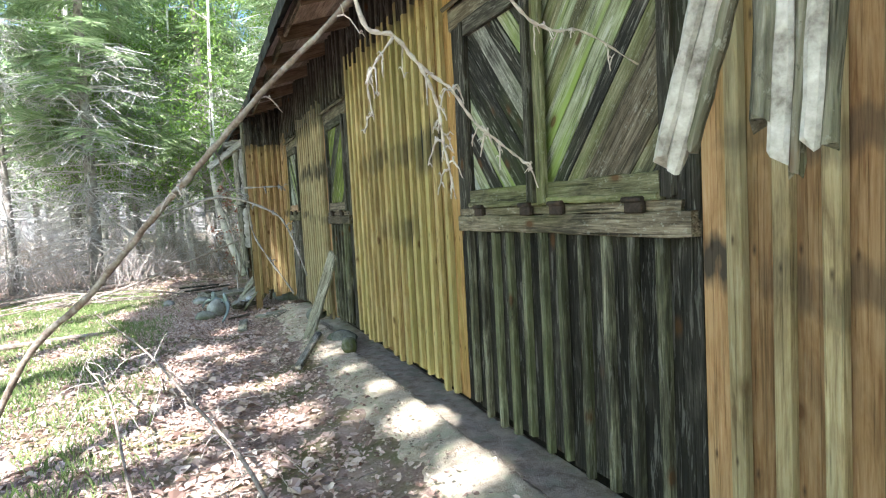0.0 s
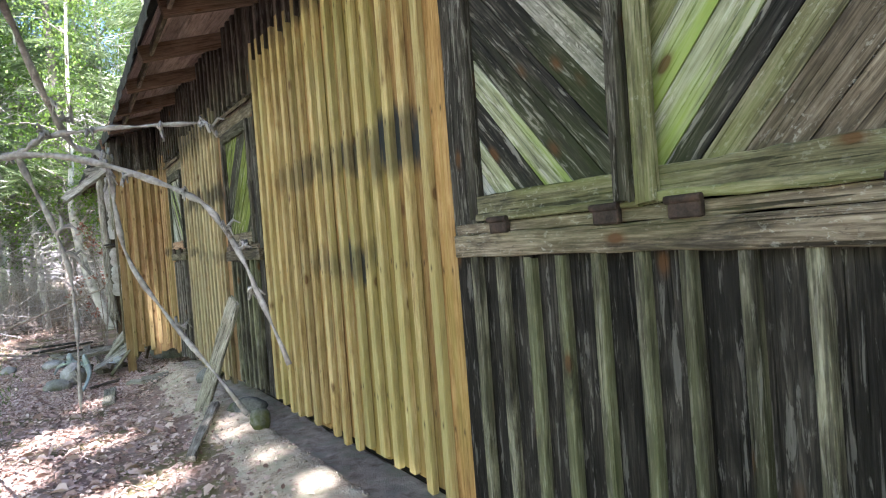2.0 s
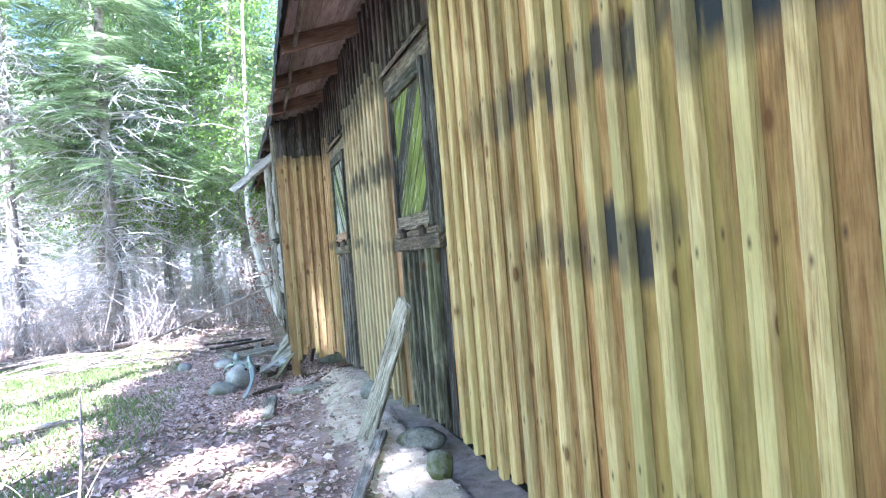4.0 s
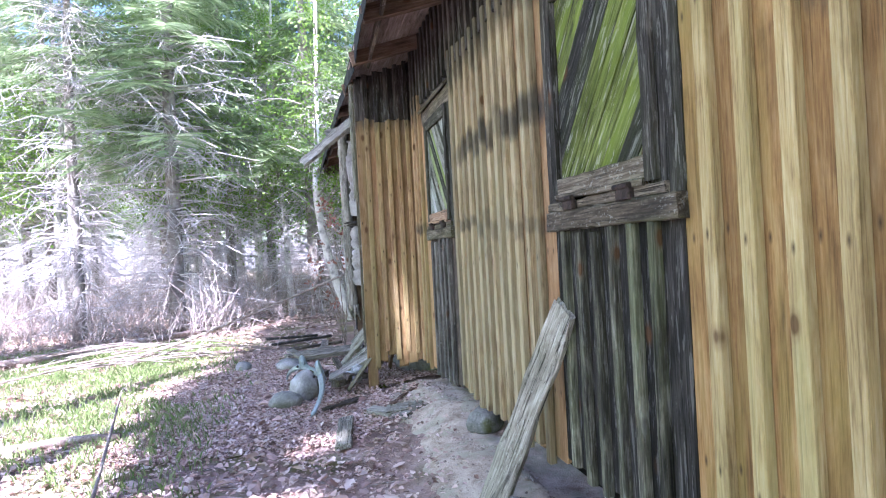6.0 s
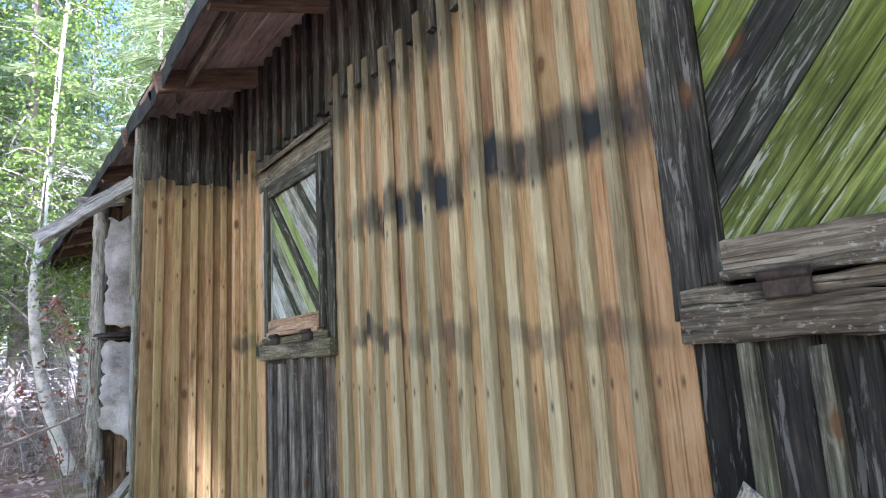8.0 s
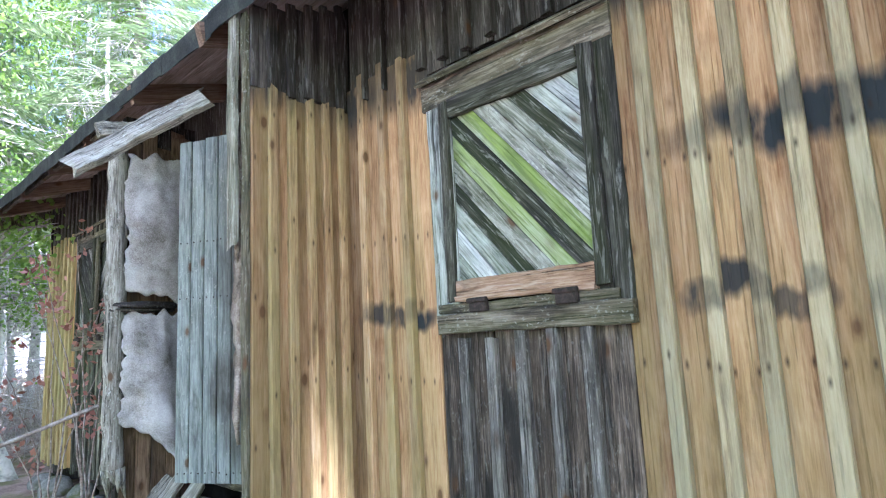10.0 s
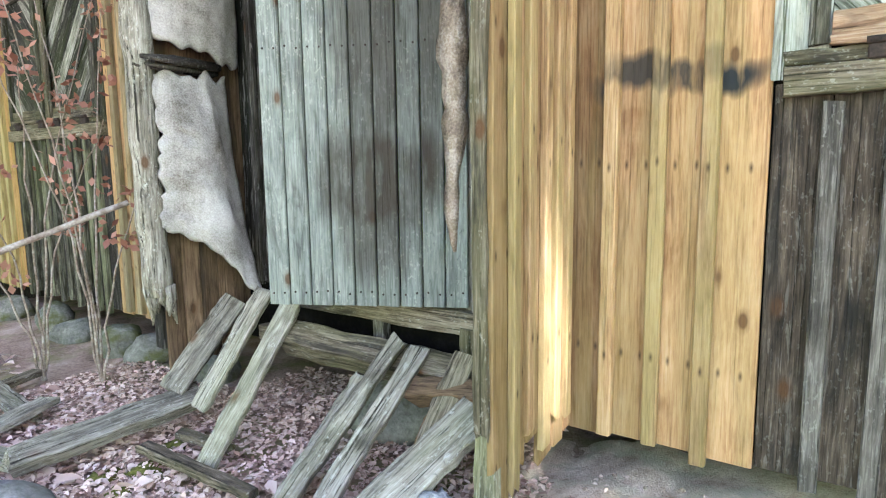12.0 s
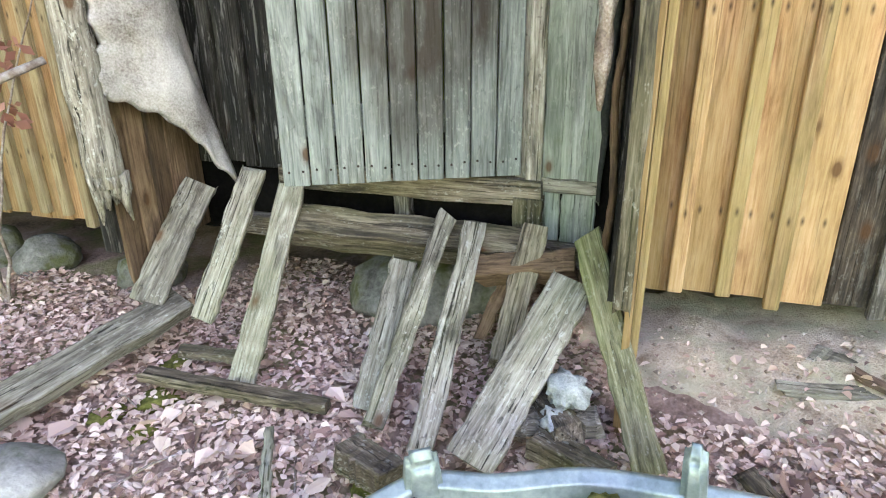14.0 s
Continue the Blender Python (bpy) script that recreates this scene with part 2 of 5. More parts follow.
W_PALEB = wood("whitened_shutter_boards", [(0.05, 0.05, 0.048), (0.30, 0.31, 0.30), (0.56, 0.58, 0.57)], algae=0.18, algae_col=(0.20, 0.27, 0.07), black=0.75, vary=0.45, pale=0.5, cracks=0.8, fleck=0.4)
W_TRIMD = wood("dark_trim", [(0.010, 0.009, 0.008), (0.042, 0.038, 0.033), (0.15, 0.14, 0.12)], algae=0.08, black=0.6, vary=0.5, pale=0.22, cracks=0.7)
W_GREEN = wood("mossy_boards", [(0.022, 0.025, 0.010), (0.105, 0.13, 0.028), (0.27, 0.31, 0.10)], algae=0.6, algae_col=(0.17, 0.23, 0.03), black=0.75, vary=0.6, pale=0.45)
W_GREYB = wood("grey_shutter_boards", [(0.03, 0.028, 0.025), (0.18, 0.175, 0.16), (0.48, 0.475, 0.44)], algae=0.15, algae_col=(0.19, 0.24, 0.06), black=0.95, vary=0.6, pale=0.4, cracks=0.7, fleck=0.5)
W_BLACKB = wood("black_shutter_boards", [(0.007, 0.007, 0.007), (0.024, 0.023, 0.021), (0.11, 0.10, 0.085)], algae=0.12, algae_col=(0.12, 0.17, 0.035), black=0.5, vary=0.5, pale=0.3, cracks=0.6)
W_DOOR = wood("blue_grey_door", [(0.085, 0.092, 0.086), (0.19, 0.21, 0.195), (0.31, 0.335, 0.315)], black=0.45, fleck=0.35, bands=[(11.98, 0.24, 1.12, 0.24, 0.92), (11.93, 0.24, 1.85, 0.85, 0.70), (12.0, 0.16, 0.95, 0.24, 0.6)], vary=0.3, cracks=0.35, band_col=(0.040, 0.031, 0.024), patch=0.65)
W_PLATE = wood("mildewed_lining", [(0.10, 0.105, 0.095), (0.25, 0.27, 0.25), (0.42, 0.44, 0.41)], algae=0.35, algae_col=(0.21, 0.27, 0.17), black=0.4, vary=0.3, cracks=0.8, fleck=0.3)
W_SOFFIT = wood("soffit_boards", [(0.14, 0.10, 0.085), (0.36, 0.28, 0.24), (0.52, 0.43, 0.37)], black=0.3, vary=0.4, knots=False)
W_RAFTER = wood("rafters", [(0.06, 0.038, 0.026), (0.17, 0.115, 0.082), (0.28, 0.21, 0.155)], black=0.35, vary=0.3)
W_SILVER = wood("silvered_plank", [(0.045, 0.039, 0.031), (0.25, 0.23, 0.19), (0.53, 0.51, 0.45)], algae=0.3, algae_col=(0.17, 0.185, 0.10), black=0.6, vary=0.45, cracks=0.9, fleck=0.55)
W_BROWN = wood("brown_lining", [(0.05, 0.03, 0.02), (0.15, 0.10, 0.062), (0.27, 0.19, 0.12)], black=0.6, vary=0.5)
W_DEAD = mottled("dead_branch_bark", [(0.10, 0.075, 0.06), (0.25, 0.20, 0.17), (0.42, 0.40, 0.37)], 18, 0.9, 90, strength=0.6, distance=0.004)
W_TWIG = mottled("lichen_twigs", [(0.34, 0.28, 0.25), (0.56, 0.49, 0.45), (0.72, 0.68, 0.64)], 30, 0.9, 120)
W_BRUSH = mottled("dry_undergrowth", [(0.20, 0.16, 0.145), (0.36, 0.305, 0.28), (0.52, 0.465, 0.435)], 12, 0.95, 90)
W_LOWER = mottled("grey_spruce_twigs", [(0.30, 0.27, 0.265), (0.50, 0.47, 0.465), (0.68, 0.66, 0.66)], 20, 0.95, 120)
W_LICHEN = mottled("grey_lichen_twigs", [(0.12, 0.11, 0.105), (0.25, 0.235, 0.225), (0.42, 0.41, 0.40)], 60, 0.95, 200)
BLEACHED = mottled("bleached_dead_wood", [(0.14, 0.125, 0.11), (0.40, 0.38, 0.35), (0.60, 0.585, 0.56)], 22, 0.9, 110, strength=0.9, distance=0.006)
FELT = mottled("roofing_felt", [(0.012, 0.013, 0.013), (0.028, 0.03, 0.029), (0.06, 0.065, 0.055)], 7, 0.85, 90, strength=0.5)
STONE = mottled("field_stone", [(0.13, 0.13, 0.12), (0.27, 0.265, 0.25), (0.42, 0.41, 0.39)], 7, 0.85, 60, moss=0.35, strength=0.7, distance=0.02)
STONE_MOSS = mottled("mossy_stone", [(0.07, 0.07, 0.062), (0.17, 0.17, 0.155), (0.30, 0.30, 0.28)], 7, 0.9, 60, moss=0.85, moss_col=(0.075, 0.085, 0.022), strength=0.9, distance=0.02)
MOSS = mottled("moss", [(0.03, 0.035, 0.008), (0.09, 0.095, 0.02), (0.18, 0.17, 0.05)], 30, 1.0, 140, island=0.5)
GROUND = mottled("forest_soil", [(0.11, 0.075, 0.058), (0.32, 0.235, 0.195), (0.50, 0.40, 0.345)], 3.0, 0.95, 55, moss=0.6, moss_col=(0.15, 0.17, 0.05), strength=0.8, distance=0.03)
BANK = mottled("pale_sandy_soil", [(0.26, 0.195, 0.14), (0.54, 0.455, 0.355), (0.72, 0.645, 0.53)], 11, 0.95, 130, moss=0.7, moss_col=(0.44, 0.43, 0.31), strength=1.0, distance=0.02)
GRIT = mottled("grit", [(0.16, 0.12, 0.09), (0.36, 0.30, 0.24), (0.55, 0.50, 0.44)], 20, 0.95, 90, island=0.7)
WOOL = mottled("mineral_wool_felt", [(0.13, 0.115, 0.10), (0.37, 0.35, 0.335), (0.57, 0.555, 0.545)], 4.4, 1.0, 150, strength=1.0, distance=0.010)
OLD_WOOL = mottled("dirty_brown_wool", [(0.07, 0.052, 0.04), (0.20, 0.16, 0.125), (0.40, 0.355, 0.31)], 14, 1.0, 150, strength=1.0, distance=0.012)
WHITE_WOOL = mottled("white_wool", [(0.22, 0.23, 0.23), (0.40, 0.42, 0.42), (0.58, 0.60, 0.60)], 30, 1.0, 190, strength=1.0, distance=0.012)
# near-black colour in place of the shade inside and under the shed
INNER_SHADE = mottled("interior_shade", [(0.003, 0.003, 0.003), (0.006, 0.0055, 0.005), (0.012, 0.011, 0.010)], 6, 0.95, 50)
INNER_SHADE.node_tree.nodes["Principled BSDF"].inputs["Specular IOR Level"].default_value = 0.03
BIRCH = mottled("birch_bark", [(0.16, 0.15, 0.14), (0.58, 0.56, 0.52), (0.76, 0.74, 0.70)], 5, 0.8, 24, strength=0.5)
BARK = mottled("spruce_bark", [(0.12, 0.10, 0.09), (0.27, 0.24, 0.22), (0.44, 0.415, 0.40)], 9, 0.95, 50, strength=0.9, distance=0.02)
METAL = mottled("pale_painted_metal", [(0.15, 0.185, 0.19), (0.25, 0.30, 0.305), (0.36, 0.41, 0.41)], 9, 0.34, 70, strength=0.2, distance=0.003)
METAL.node_tree.nodes["Principled BSDF"].inputs["Metallic"].default_value = 0.35
RUST = mottled("rusty_iron", [(0.018, 0.015, 0.013), (0.038, 0.029, 0.025), (0.075, 0.05, 0.04)], 25, 0.85, 120, strength=0.6)
NEEDLES = leafy("spruce_needles", [(0.0, (0.13, 0.19, 0.08)), (0.5, (0.30, 0.39, 0.20)), (1.0, (0.48, 0.55, 0.36))], 0.7, 0.5)
BIRCH_LEAF = leafy("fresh_birch_leaves", [(0.0, (0.10, 0.19, 0.03)), (0.5, (0.18, 0.30, 0.05)), (1.0, (0.30, 0.42, 0.10))], 0.5, 0.5)
LITTER = leafy("fallen_leaves", [(0.0, (0.10, 0.058, 0.044)), (0.22, (0.34, 0.22, 0.18)), (0.5, (0.60, 0.45, 0.385)), (0.85, (0.76, 0.64, 0.565)), (1.0, (0.40, 0.17, 0.09))], 0.65, 0.15)
CLING_LEAF = leafy("withered_leaves", [(0.0, (0.16, 0.055, 0.04)), (0.5, (0.34, 0.155, 0.115)), (1.0, (0.52, 0.31, 0.25))], 0.6, 0.3)
GRASS = leafy("grass_blades", [(0.0, (0.09, 0.14, 0.035)), (0.5, (0.19, 0.27, 0.085)), (1.0, (0.36, 0.38, 0.20))], 0.7, 0.35)


# ---- building helpers ----
rng = random.Random(7)


def part(name, bm, material, parent=None, label=""):
    me = bpy.data.meshes.new(name)
    bm.to_mesh(me)
    bm.free()
    me.materials.append(material)
    ob = new(name, me)
    if parent is not None:
        ob.parent = parent
    if label:
        ob["label"] = label
    return ob


def shared(name, me, parent, m):
    """Another piece on a mesh that alike pieces share."""
    ob = new(name, me)
    ob.parent = parent
    ob.matrix_basis = m
    return ob


def mesh_of(name, bm, material):
    me = bpy.data.meshes.new(name)
    bm.to_mesh(me)
    bm.free()
    me.materials.append(material)
    return me


def raw(name, verts, faces, material, parent=None, smooth=False):
    me = bpy.data.meshes.new(name)
    me.from_pydata(verts, [], faces)
    me.materials.append(material)
    if smooth:
        me.shade_smooth()
    ob = new(name, me)
    if parent is not None:
        ob.parent = parent
    return ob


def empty(name, x=0.0, y=0.0, z=0.0):
    ob = new(name)
    ob.location = (x, y, z)
    ob.empty_display_size = 0.1
    return ob


def box(bm, lo, hi):
    vs = [bm.verts.new((x, y, z)) for x in (lo[0], hi[0]) for y in (lo[1], hi[1]) for z in (lo[2], hi[2])]
    for f in ((0, 1, 3, 2), (4, 6, 7, 5), (0, 4, 5, 1), (2, 3, 7, 6), (0, 2, 6, 4), (1, 5, 7, 3)):
        bm.faces.new([vs[i] for i in f])
    return bm


def plank_bm(length, width, thick, segs=4, wear=0.004, ragged=0.0, seed=0, taper=0.0):
    """A board along +z from 0, across y, its back at x 0 and its face at x -thick, with chamfered face edges."""
    r = random.Random(seed)
    bm = bmesh.new()
    c = min(0.004, thick * 0.3)
    rings = []
    for i in range(segs + 1):
        f = i / segs
        z = length * f
        w = width * (1 - taper * f) * 0.5
        a, b = w + r.uniform(-wear, wear), w + r.uniform(-wear, wear)
        tk = thick + r.uniform(-wear, wear) * 0.5
        prof = [(0, -a), (-tk + c, -a), (-tk, -a + c), (-tk, b - c), (-tk + c, b), (0, b)]
        end = ragged if i in (0, segs) else 0.0
        rings.append([bm.verts.new((x, y, z + r.uniform(-end, end))) for x, y in prof])
    for p, q in zip(rings, rings[1:]):
        for k in range(6):
            bm.faces.new((p[k], p[(k + 1) % 6], q[(k + 1) % 6], q[k]))
    bm.faces.new(rings[0][::-1])
    bm.faces.new(rings[-1])
    return bm


def along(p, q, facing=(0, 0, 1)):
    """The pose that lays a board's z from p to q with its face (-x) toward facing."""
    p, q = Vector(p), Vector(q)
    z = (q - p).normalized()
    x = -(Vector(facing) - z * z.dot(Vector(facing))).normalized()
    y = z.cross(x)
    return Matrix.Translation(p) @ Matrix((x, y, z)).transposed().to_4x4()


def lay_plank(name, p, q, width, thick, material, facing=(0, 0, 1), parent=None, label="", category="plank", ragged=0.03, wear=0.008, segs=9, seed=None, group="", taper=0.0):
    length = (Vector(q) - Vector(p)).length
    bm = plank_bm(length, width, thick, segs, wear, ragged, rng.randrange(9999) if seed is None else seed, taper)
    ob = part(name, bm, material, parent)
    ob.matrix_basis = along(p, q, facing)
    if parent is None:
        tagged(ob, label, category, group)
    elif label:
        ob["label"] = label
    return ob


def tube_bm(points, radii, sides=8, bm=None, wobble=0.0, cap=True):
    bm = bmesh.new() if bm is None else bm
    pts = [Vector(p) for p in points]
    rings = []
    up = Vector((0.123, 0.31, 0.94))
    for i, p in enumerate(pts):
        d = (pts[min(i + 1, len(pts) - 1)] - pts[max(i - 1, 0)]).normalized()
        a = d.cross(up)
        if a.length < 0.05:
            a = d.cross(Vector((1, 0, 0)))
        a.normalize()
        b = d.cross(a)
        rr = radii[i]
        rings.append([bm.verts.new(p + (a * math.cos(k * math.tau / sides) + b * math.sin(k * math.tau / sides)) * rr * (1 + rng.uniform(-wobble, wobble))) for k in range(sides)])
    for p, q in zip(rings, rings[1:]):
        for k in range(sides):
            f = bm.faces.new((p[k], p[(k + 1) % sides], q[(k + 1) % sides], q[k]))
            f.smooth = True
    if cap:
        bm.faces.new(rings[0][::-1])
        bm.faces.new(rings[-1])
    return bm


def smooth_path(points, n=6, jitter=0.0):
    """Catmull-Rom through the points."""
    P = [Vector(p) for p in points]
    P = [P[0] * 2 - P[1]] + P + [P[-1] * 2 - P[-2]]
    out = []
    for i in range(1, len(P) - 2):
        for k in range(n):
            t = k / n
            a, b, c, d = P[i - 1], P[i], P[i + 1], P[i + 2]
            out.append(0.5 * (2 * b + (c - a) * t + (2 * a - 5 * b + 4 * c - d) * t * t + (3 * b - a - 3 * c + d) * t ** 3) + Vector([rng.uniform(-jitter, jitter) for _ in range(3)]))
    out.append(P[-2])
    return out


def rock_bm(rx, ry, rz, seed=0, sub=3, rough=0.22):
    bm = bmesh.new()
    bmesh.ops.create_icosphere(bm, subdivisions=sub, radius=1.0)
    off = Vector((seed * 7.3, seed * 3.1, seed * 1.7))
    for v in bm.verts:
        d = v.co.normalized()
        s = 1 + rough * noise.noise(d * 1.3 + off) + rough * 0.45 * noise.noise(d * 3.1 + off)
        v.co = Vector((d.x * rx * s, d.y * ry * s, d.z * rz * s))
    for f in bm.faces:
        f.smooth = True
    return bm


def ground_z(x, y):
    """The lie of the land: a low bank along the shed, a hollow under it, gentle waves."""
    z = 0.03 * noise.noise(Vector((x * 0.6, y * 0.6, 0))) + 0.012 * noise.noise(Vector((x * 2.3, y * 2.3, 4)))
    if y < 17.5:
        f = min(max((x + 1.0) / 0.85, 0), 1)
        z += 0.10 * f * f * (3 - 2 * f) * min(max((11.1 - y) / 0.6, 0.25), 1)
        h = min(max((x + 0.05) / 0.10, 0), 1)
        z -= 0.10 * h * h * (3 - 2 * h) * min(max((9.3 - y) / 0.8, 0), 1)
        z += 0.07 * f ** 3 * min(max((y - 9.3) / 0.5, 0), 1) * min(max((11.4 - y) / 0.3, 0), 1)
    d = max(abs(x), abs(y - 8))
    if d > 25:
        z += 0.4 * noise.noise(Vector((x * 0.02, y * 0.02, 9))) * min((d - 25) / 30, 1)
    return z


# ---- ground ----
def build_ground():
    def axis(lo, hi, fine_lo, fine_hi, step, grow):
        v = [fine_lo]
        while v[-1] < fine_hi:
            v.append(v[-1] + step)
        s = step
        while v[-1] < hi:
            s *= grow
            v.append(v[-1] + s)
        s = step
        while v[0] > lo:
            s *= grow
            v.insert(0, v[0] - s)
        return v
    xs, ys = axis(-180, 180, -3.0, 0.6, 0.06, 1.25), axis(-150, 220, 1.5, 14.5, 0.10, 1.25)
    verts = [(x, y, ground_z(x, y)) for y in ys for x in xs]
    n = len(xs)
    faces = [(j * n + i, j * n + i + 1, (j + 1) * n + i + 1, (j + 1) * n + i) for j in range(len(ys) - 1) for i in range(n - 1)]
    return tagged(raw("ground", verts, faces, GROUND, smooth=True), "forest floor of brown soil with leaf litter and moss", "ground", kind="structure")


build_ground()


def build_bank():
    """Bare sandy soil that lies along the foot of the shed."""
    verts, faces = [], []
    nx, ny = 26, 300
    for j in range(ny + 1):
        y = -1.0 + 12.65 * j / ny
        for i in range(nx + 1):
            f = i / nx
            w = 0.50 + 0.12 * noise.noise(Vector((y * 1.3, 0, 2))) + 0.08 * noise.noise(Vector((y * 4, 1, 2)))
            w *= 1 - 0.55 * min(max((y - 10.5) / 1.1, 0), 1) ** 2
            x = -w + (w + 0.35) * f
            edge = min(f / 0.30, 1) * min(max((11.62 - y) / 0.5, 0), 1)
            verts.append((x, y, ground_z(x, y) - 0.012 * (1 - edge) + 0.028 * edge + 0.014 * noise.noise(Vector((x * 7, y * 7, 3))) + 0.007 * noise.noise(Vector((x * 24, y * 24, 6)))))
    for j in range(ny):
        for i in range(nx):
            a = j * (nx + 1) + i
            faces.append((a, a + 1, a + nx + 2, a + nx + 1))
    tagged(raw("soil_bank", verts, faces, BANK, smooth=True), "bare pale sandy soil along the shed's foot", "soil", kind="structure")


build_bank()


def build_grit():
    """Clods and small stones on the bare soil."""
    r = random.Random(44)
    V, F = [], []
    for _ in range(5200):
        y = r.uniform(2.5, 11.25)
        x = -abs(r.gauss(0.0, 0.42)) + 0.05
        s = 0.003 + 0.012 * r.random() ** 3
        z = ground_z(x, y) + 0.024 + s * 0.3
        i0 = len(V)
        V += [(x + a * s * r.uniform(0.6, 1.3), y + b * s * r.uniform(0.6, 1.3), z + c * s * r.uniform(0.4, 0.9)) for a, b, c in ((1, 0, 0), (0, 1, 0), (-1, 0, 0), (0, -1, 0), (0, 0, 1), (0, 0, -1))]
        for k in range(4):
            F += [(i0 + k, i0 + (k + 1) % 4, i0 + 4), (i0 + (k + 1) % 4, i0 + k, i0 + 5)]
    tagged(raw("grit", V, F, GRIT), "pale clods and grit on the bare soil", "grit", kind="stuff")


build_grit()

# ---- shed: walls behind the cladding ----
W_LO, W_TOP = 0.29, 3.0
WINDOWS = {"one": (3.52, 5.02), "two": (7.50, 8.17), "three": (9.98, 10.61), "four": (14.45, 15.55)}
DOOR_Y = (11.70, 12.52)


def build_backing():
    bm = bmesh.new()
    x0, x1 = 0.004, 0.10
    cuts = sorted([(a, b, 1.46, 2.30) for a, b in WINDOWS.values()] + [(*DOOR_Y, 0.62, 2.52)])
    y = -1.6
    for a, b, lo, hi in cuts:
        box(bm, (x0, y, W_LO + 0.02), (x1, a, W_TOP))
        box(bm, (x0, a, W_LO + 0.02), (x1, b, lo))
        box(bm, (x0, a, hi), (x1, b, W_TOP))
        y = b
    box(bm, (x0, y, W_LO + 0.02), (x1, 16.8, W_TOP))
    # the backing is near-black so that openings and gaps look unlit
    return tagged(part("wall_west", bm, INNER_SHADE), "long shed wall of vertical board and batten cladding", "wall", kind="structure")


wall = build_backing()
# end and back walls run below ground to block light from under the shed
bm = bmesh.new()
box(bm, (0.10, 16.70, -0.3), (4.2, 16.80, 3.1))
tagged(part("wall_north", bm, W_UPPER), "end wall of the shed in dark boards", "wall", kind="structure")
bm = bmesh.new()
box(bm, (0.10, -1.6, -0.3), (4.2, -1.5, 3.1))
tagged(part("wall_south", bm, W_UPPER), "end wall of the shed in dark boards", "wall", kind="structure")
bm = bmesh.new()
box(bm, (4.2, -1.6, -0.3), (4.3, 16.8, 2.95))
tagged(part("wall_east", bm, W_UPPER), "back wall of the shed in dark boards", "wall", kind="structure")
bm = bmesh.new()
box(bm, (0.10, -1.5, 0.50), (4.2, 16.7, 0.60))
tagged(part("floor", bm, INNER_SHADE), "plank floor inside the shed, coloured near-black for shade", "floor", kind="structure")
bm = bmesh.new()
box(bm, (1.3, 11.0, 0.60), (1.36, 13.4, 3.0))
tagged(part("wall_inner", bm, W_GREEN), "greenish partition wall inside the doorway", "wall", kind="structure")

PITCH = 0.132


def cladding(y0, y1, z0, z1, board_mat, batten_mat, x_face, drop=0.03, up=0.035, seed=1, batten_w=0.046):
    """Vertical boards with battens over their joints, each a piece of its own; x_face is the plane they are nailed to."""
    r = random.Random(seed)
    host = wall
    n = max(1, round((y1 - y0) / PITCH))
    w = (y1 - y0) / n
    boards = [mesh_of("board", plank_bm(z1 - z0 + drop, w - 0.005, 0.018, 3, 0.0012, 0.004, seed * 31 + k), board_mat) for k in range(4)]
    battens = [mesh_of("batten", plank_bm(z1 - z0 + drop + (0.02 if z1 > 1.6 else -0.03), batten_w, 0.030, 3, 0.0022, 0.004, seed * 57 + k), batten_mat) for k in range(4)]
    for i in range(n):
        dz = r.uniform(-drop, 0) if z0 < 0.6 else r.uniform(-0.015, 0.01)
        dx = r.uniform(-0.002, 0.002)
        shared("board", boards[r.randrange(4)], host, pose(x_face + dx, y0 + w * (i + 0.5), z0 + dz, 0, 0, 0) @ pose(0, 0, 0, r.uniform(-0.12, 0.12)))
        if i:
            dz = r.uniform(-drop - up * 0.6, 0.01) if z0 < 0.6 else r.uniform(-0.02, 0.02)
            shared("batten", battens[r.randrange(4)], host, pose(x_face - 0.0195 + dx, y0 + w * i + r.uniform(-0.004, 0.004), z0 + dz) @ pose(0, 0, 0, r.uniform(-0.25, 0.25), 0, r.uniform(-2, 2)))


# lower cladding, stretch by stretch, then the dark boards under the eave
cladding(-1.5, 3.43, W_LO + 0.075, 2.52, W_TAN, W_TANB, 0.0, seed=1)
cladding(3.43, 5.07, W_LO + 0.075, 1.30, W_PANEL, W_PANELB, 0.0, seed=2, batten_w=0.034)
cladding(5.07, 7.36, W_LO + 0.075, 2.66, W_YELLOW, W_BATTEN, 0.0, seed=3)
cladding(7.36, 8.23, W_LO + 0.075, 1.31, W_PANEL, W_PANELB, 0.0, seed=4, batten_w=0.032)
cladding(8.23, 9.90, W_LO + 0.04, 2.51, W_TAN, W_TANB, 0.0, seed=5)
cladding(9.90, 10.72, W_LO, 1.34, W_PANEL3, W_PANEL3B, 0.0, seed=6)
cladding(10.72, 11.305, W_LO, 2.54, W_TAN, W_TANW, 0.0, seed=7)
# greenish wall left of the door; black boards put its shade into the colour
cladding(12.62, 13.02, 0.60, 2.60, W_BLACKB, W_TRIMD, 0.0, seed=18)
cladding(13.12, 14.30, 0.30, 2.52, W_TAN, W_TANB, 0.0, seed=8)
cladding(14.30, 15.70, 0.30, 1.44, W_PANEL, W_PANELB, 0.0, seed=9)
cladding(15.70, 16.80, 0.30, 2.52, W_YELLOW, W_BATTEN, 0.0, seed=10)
cladding(-1.5, 5.07, 2.46, 3.03, W_UPPER, W_UPPER, 0.003, seed=11)
cladding(5.07, 7.36, 2.60, 3.03, W_UPPER, W_UPPER, 0.003, seed=12)
cladding(7.36, 11.27, 2.44, 3.03, W_UPPER, W_UPPER, 0.003, seed=13)
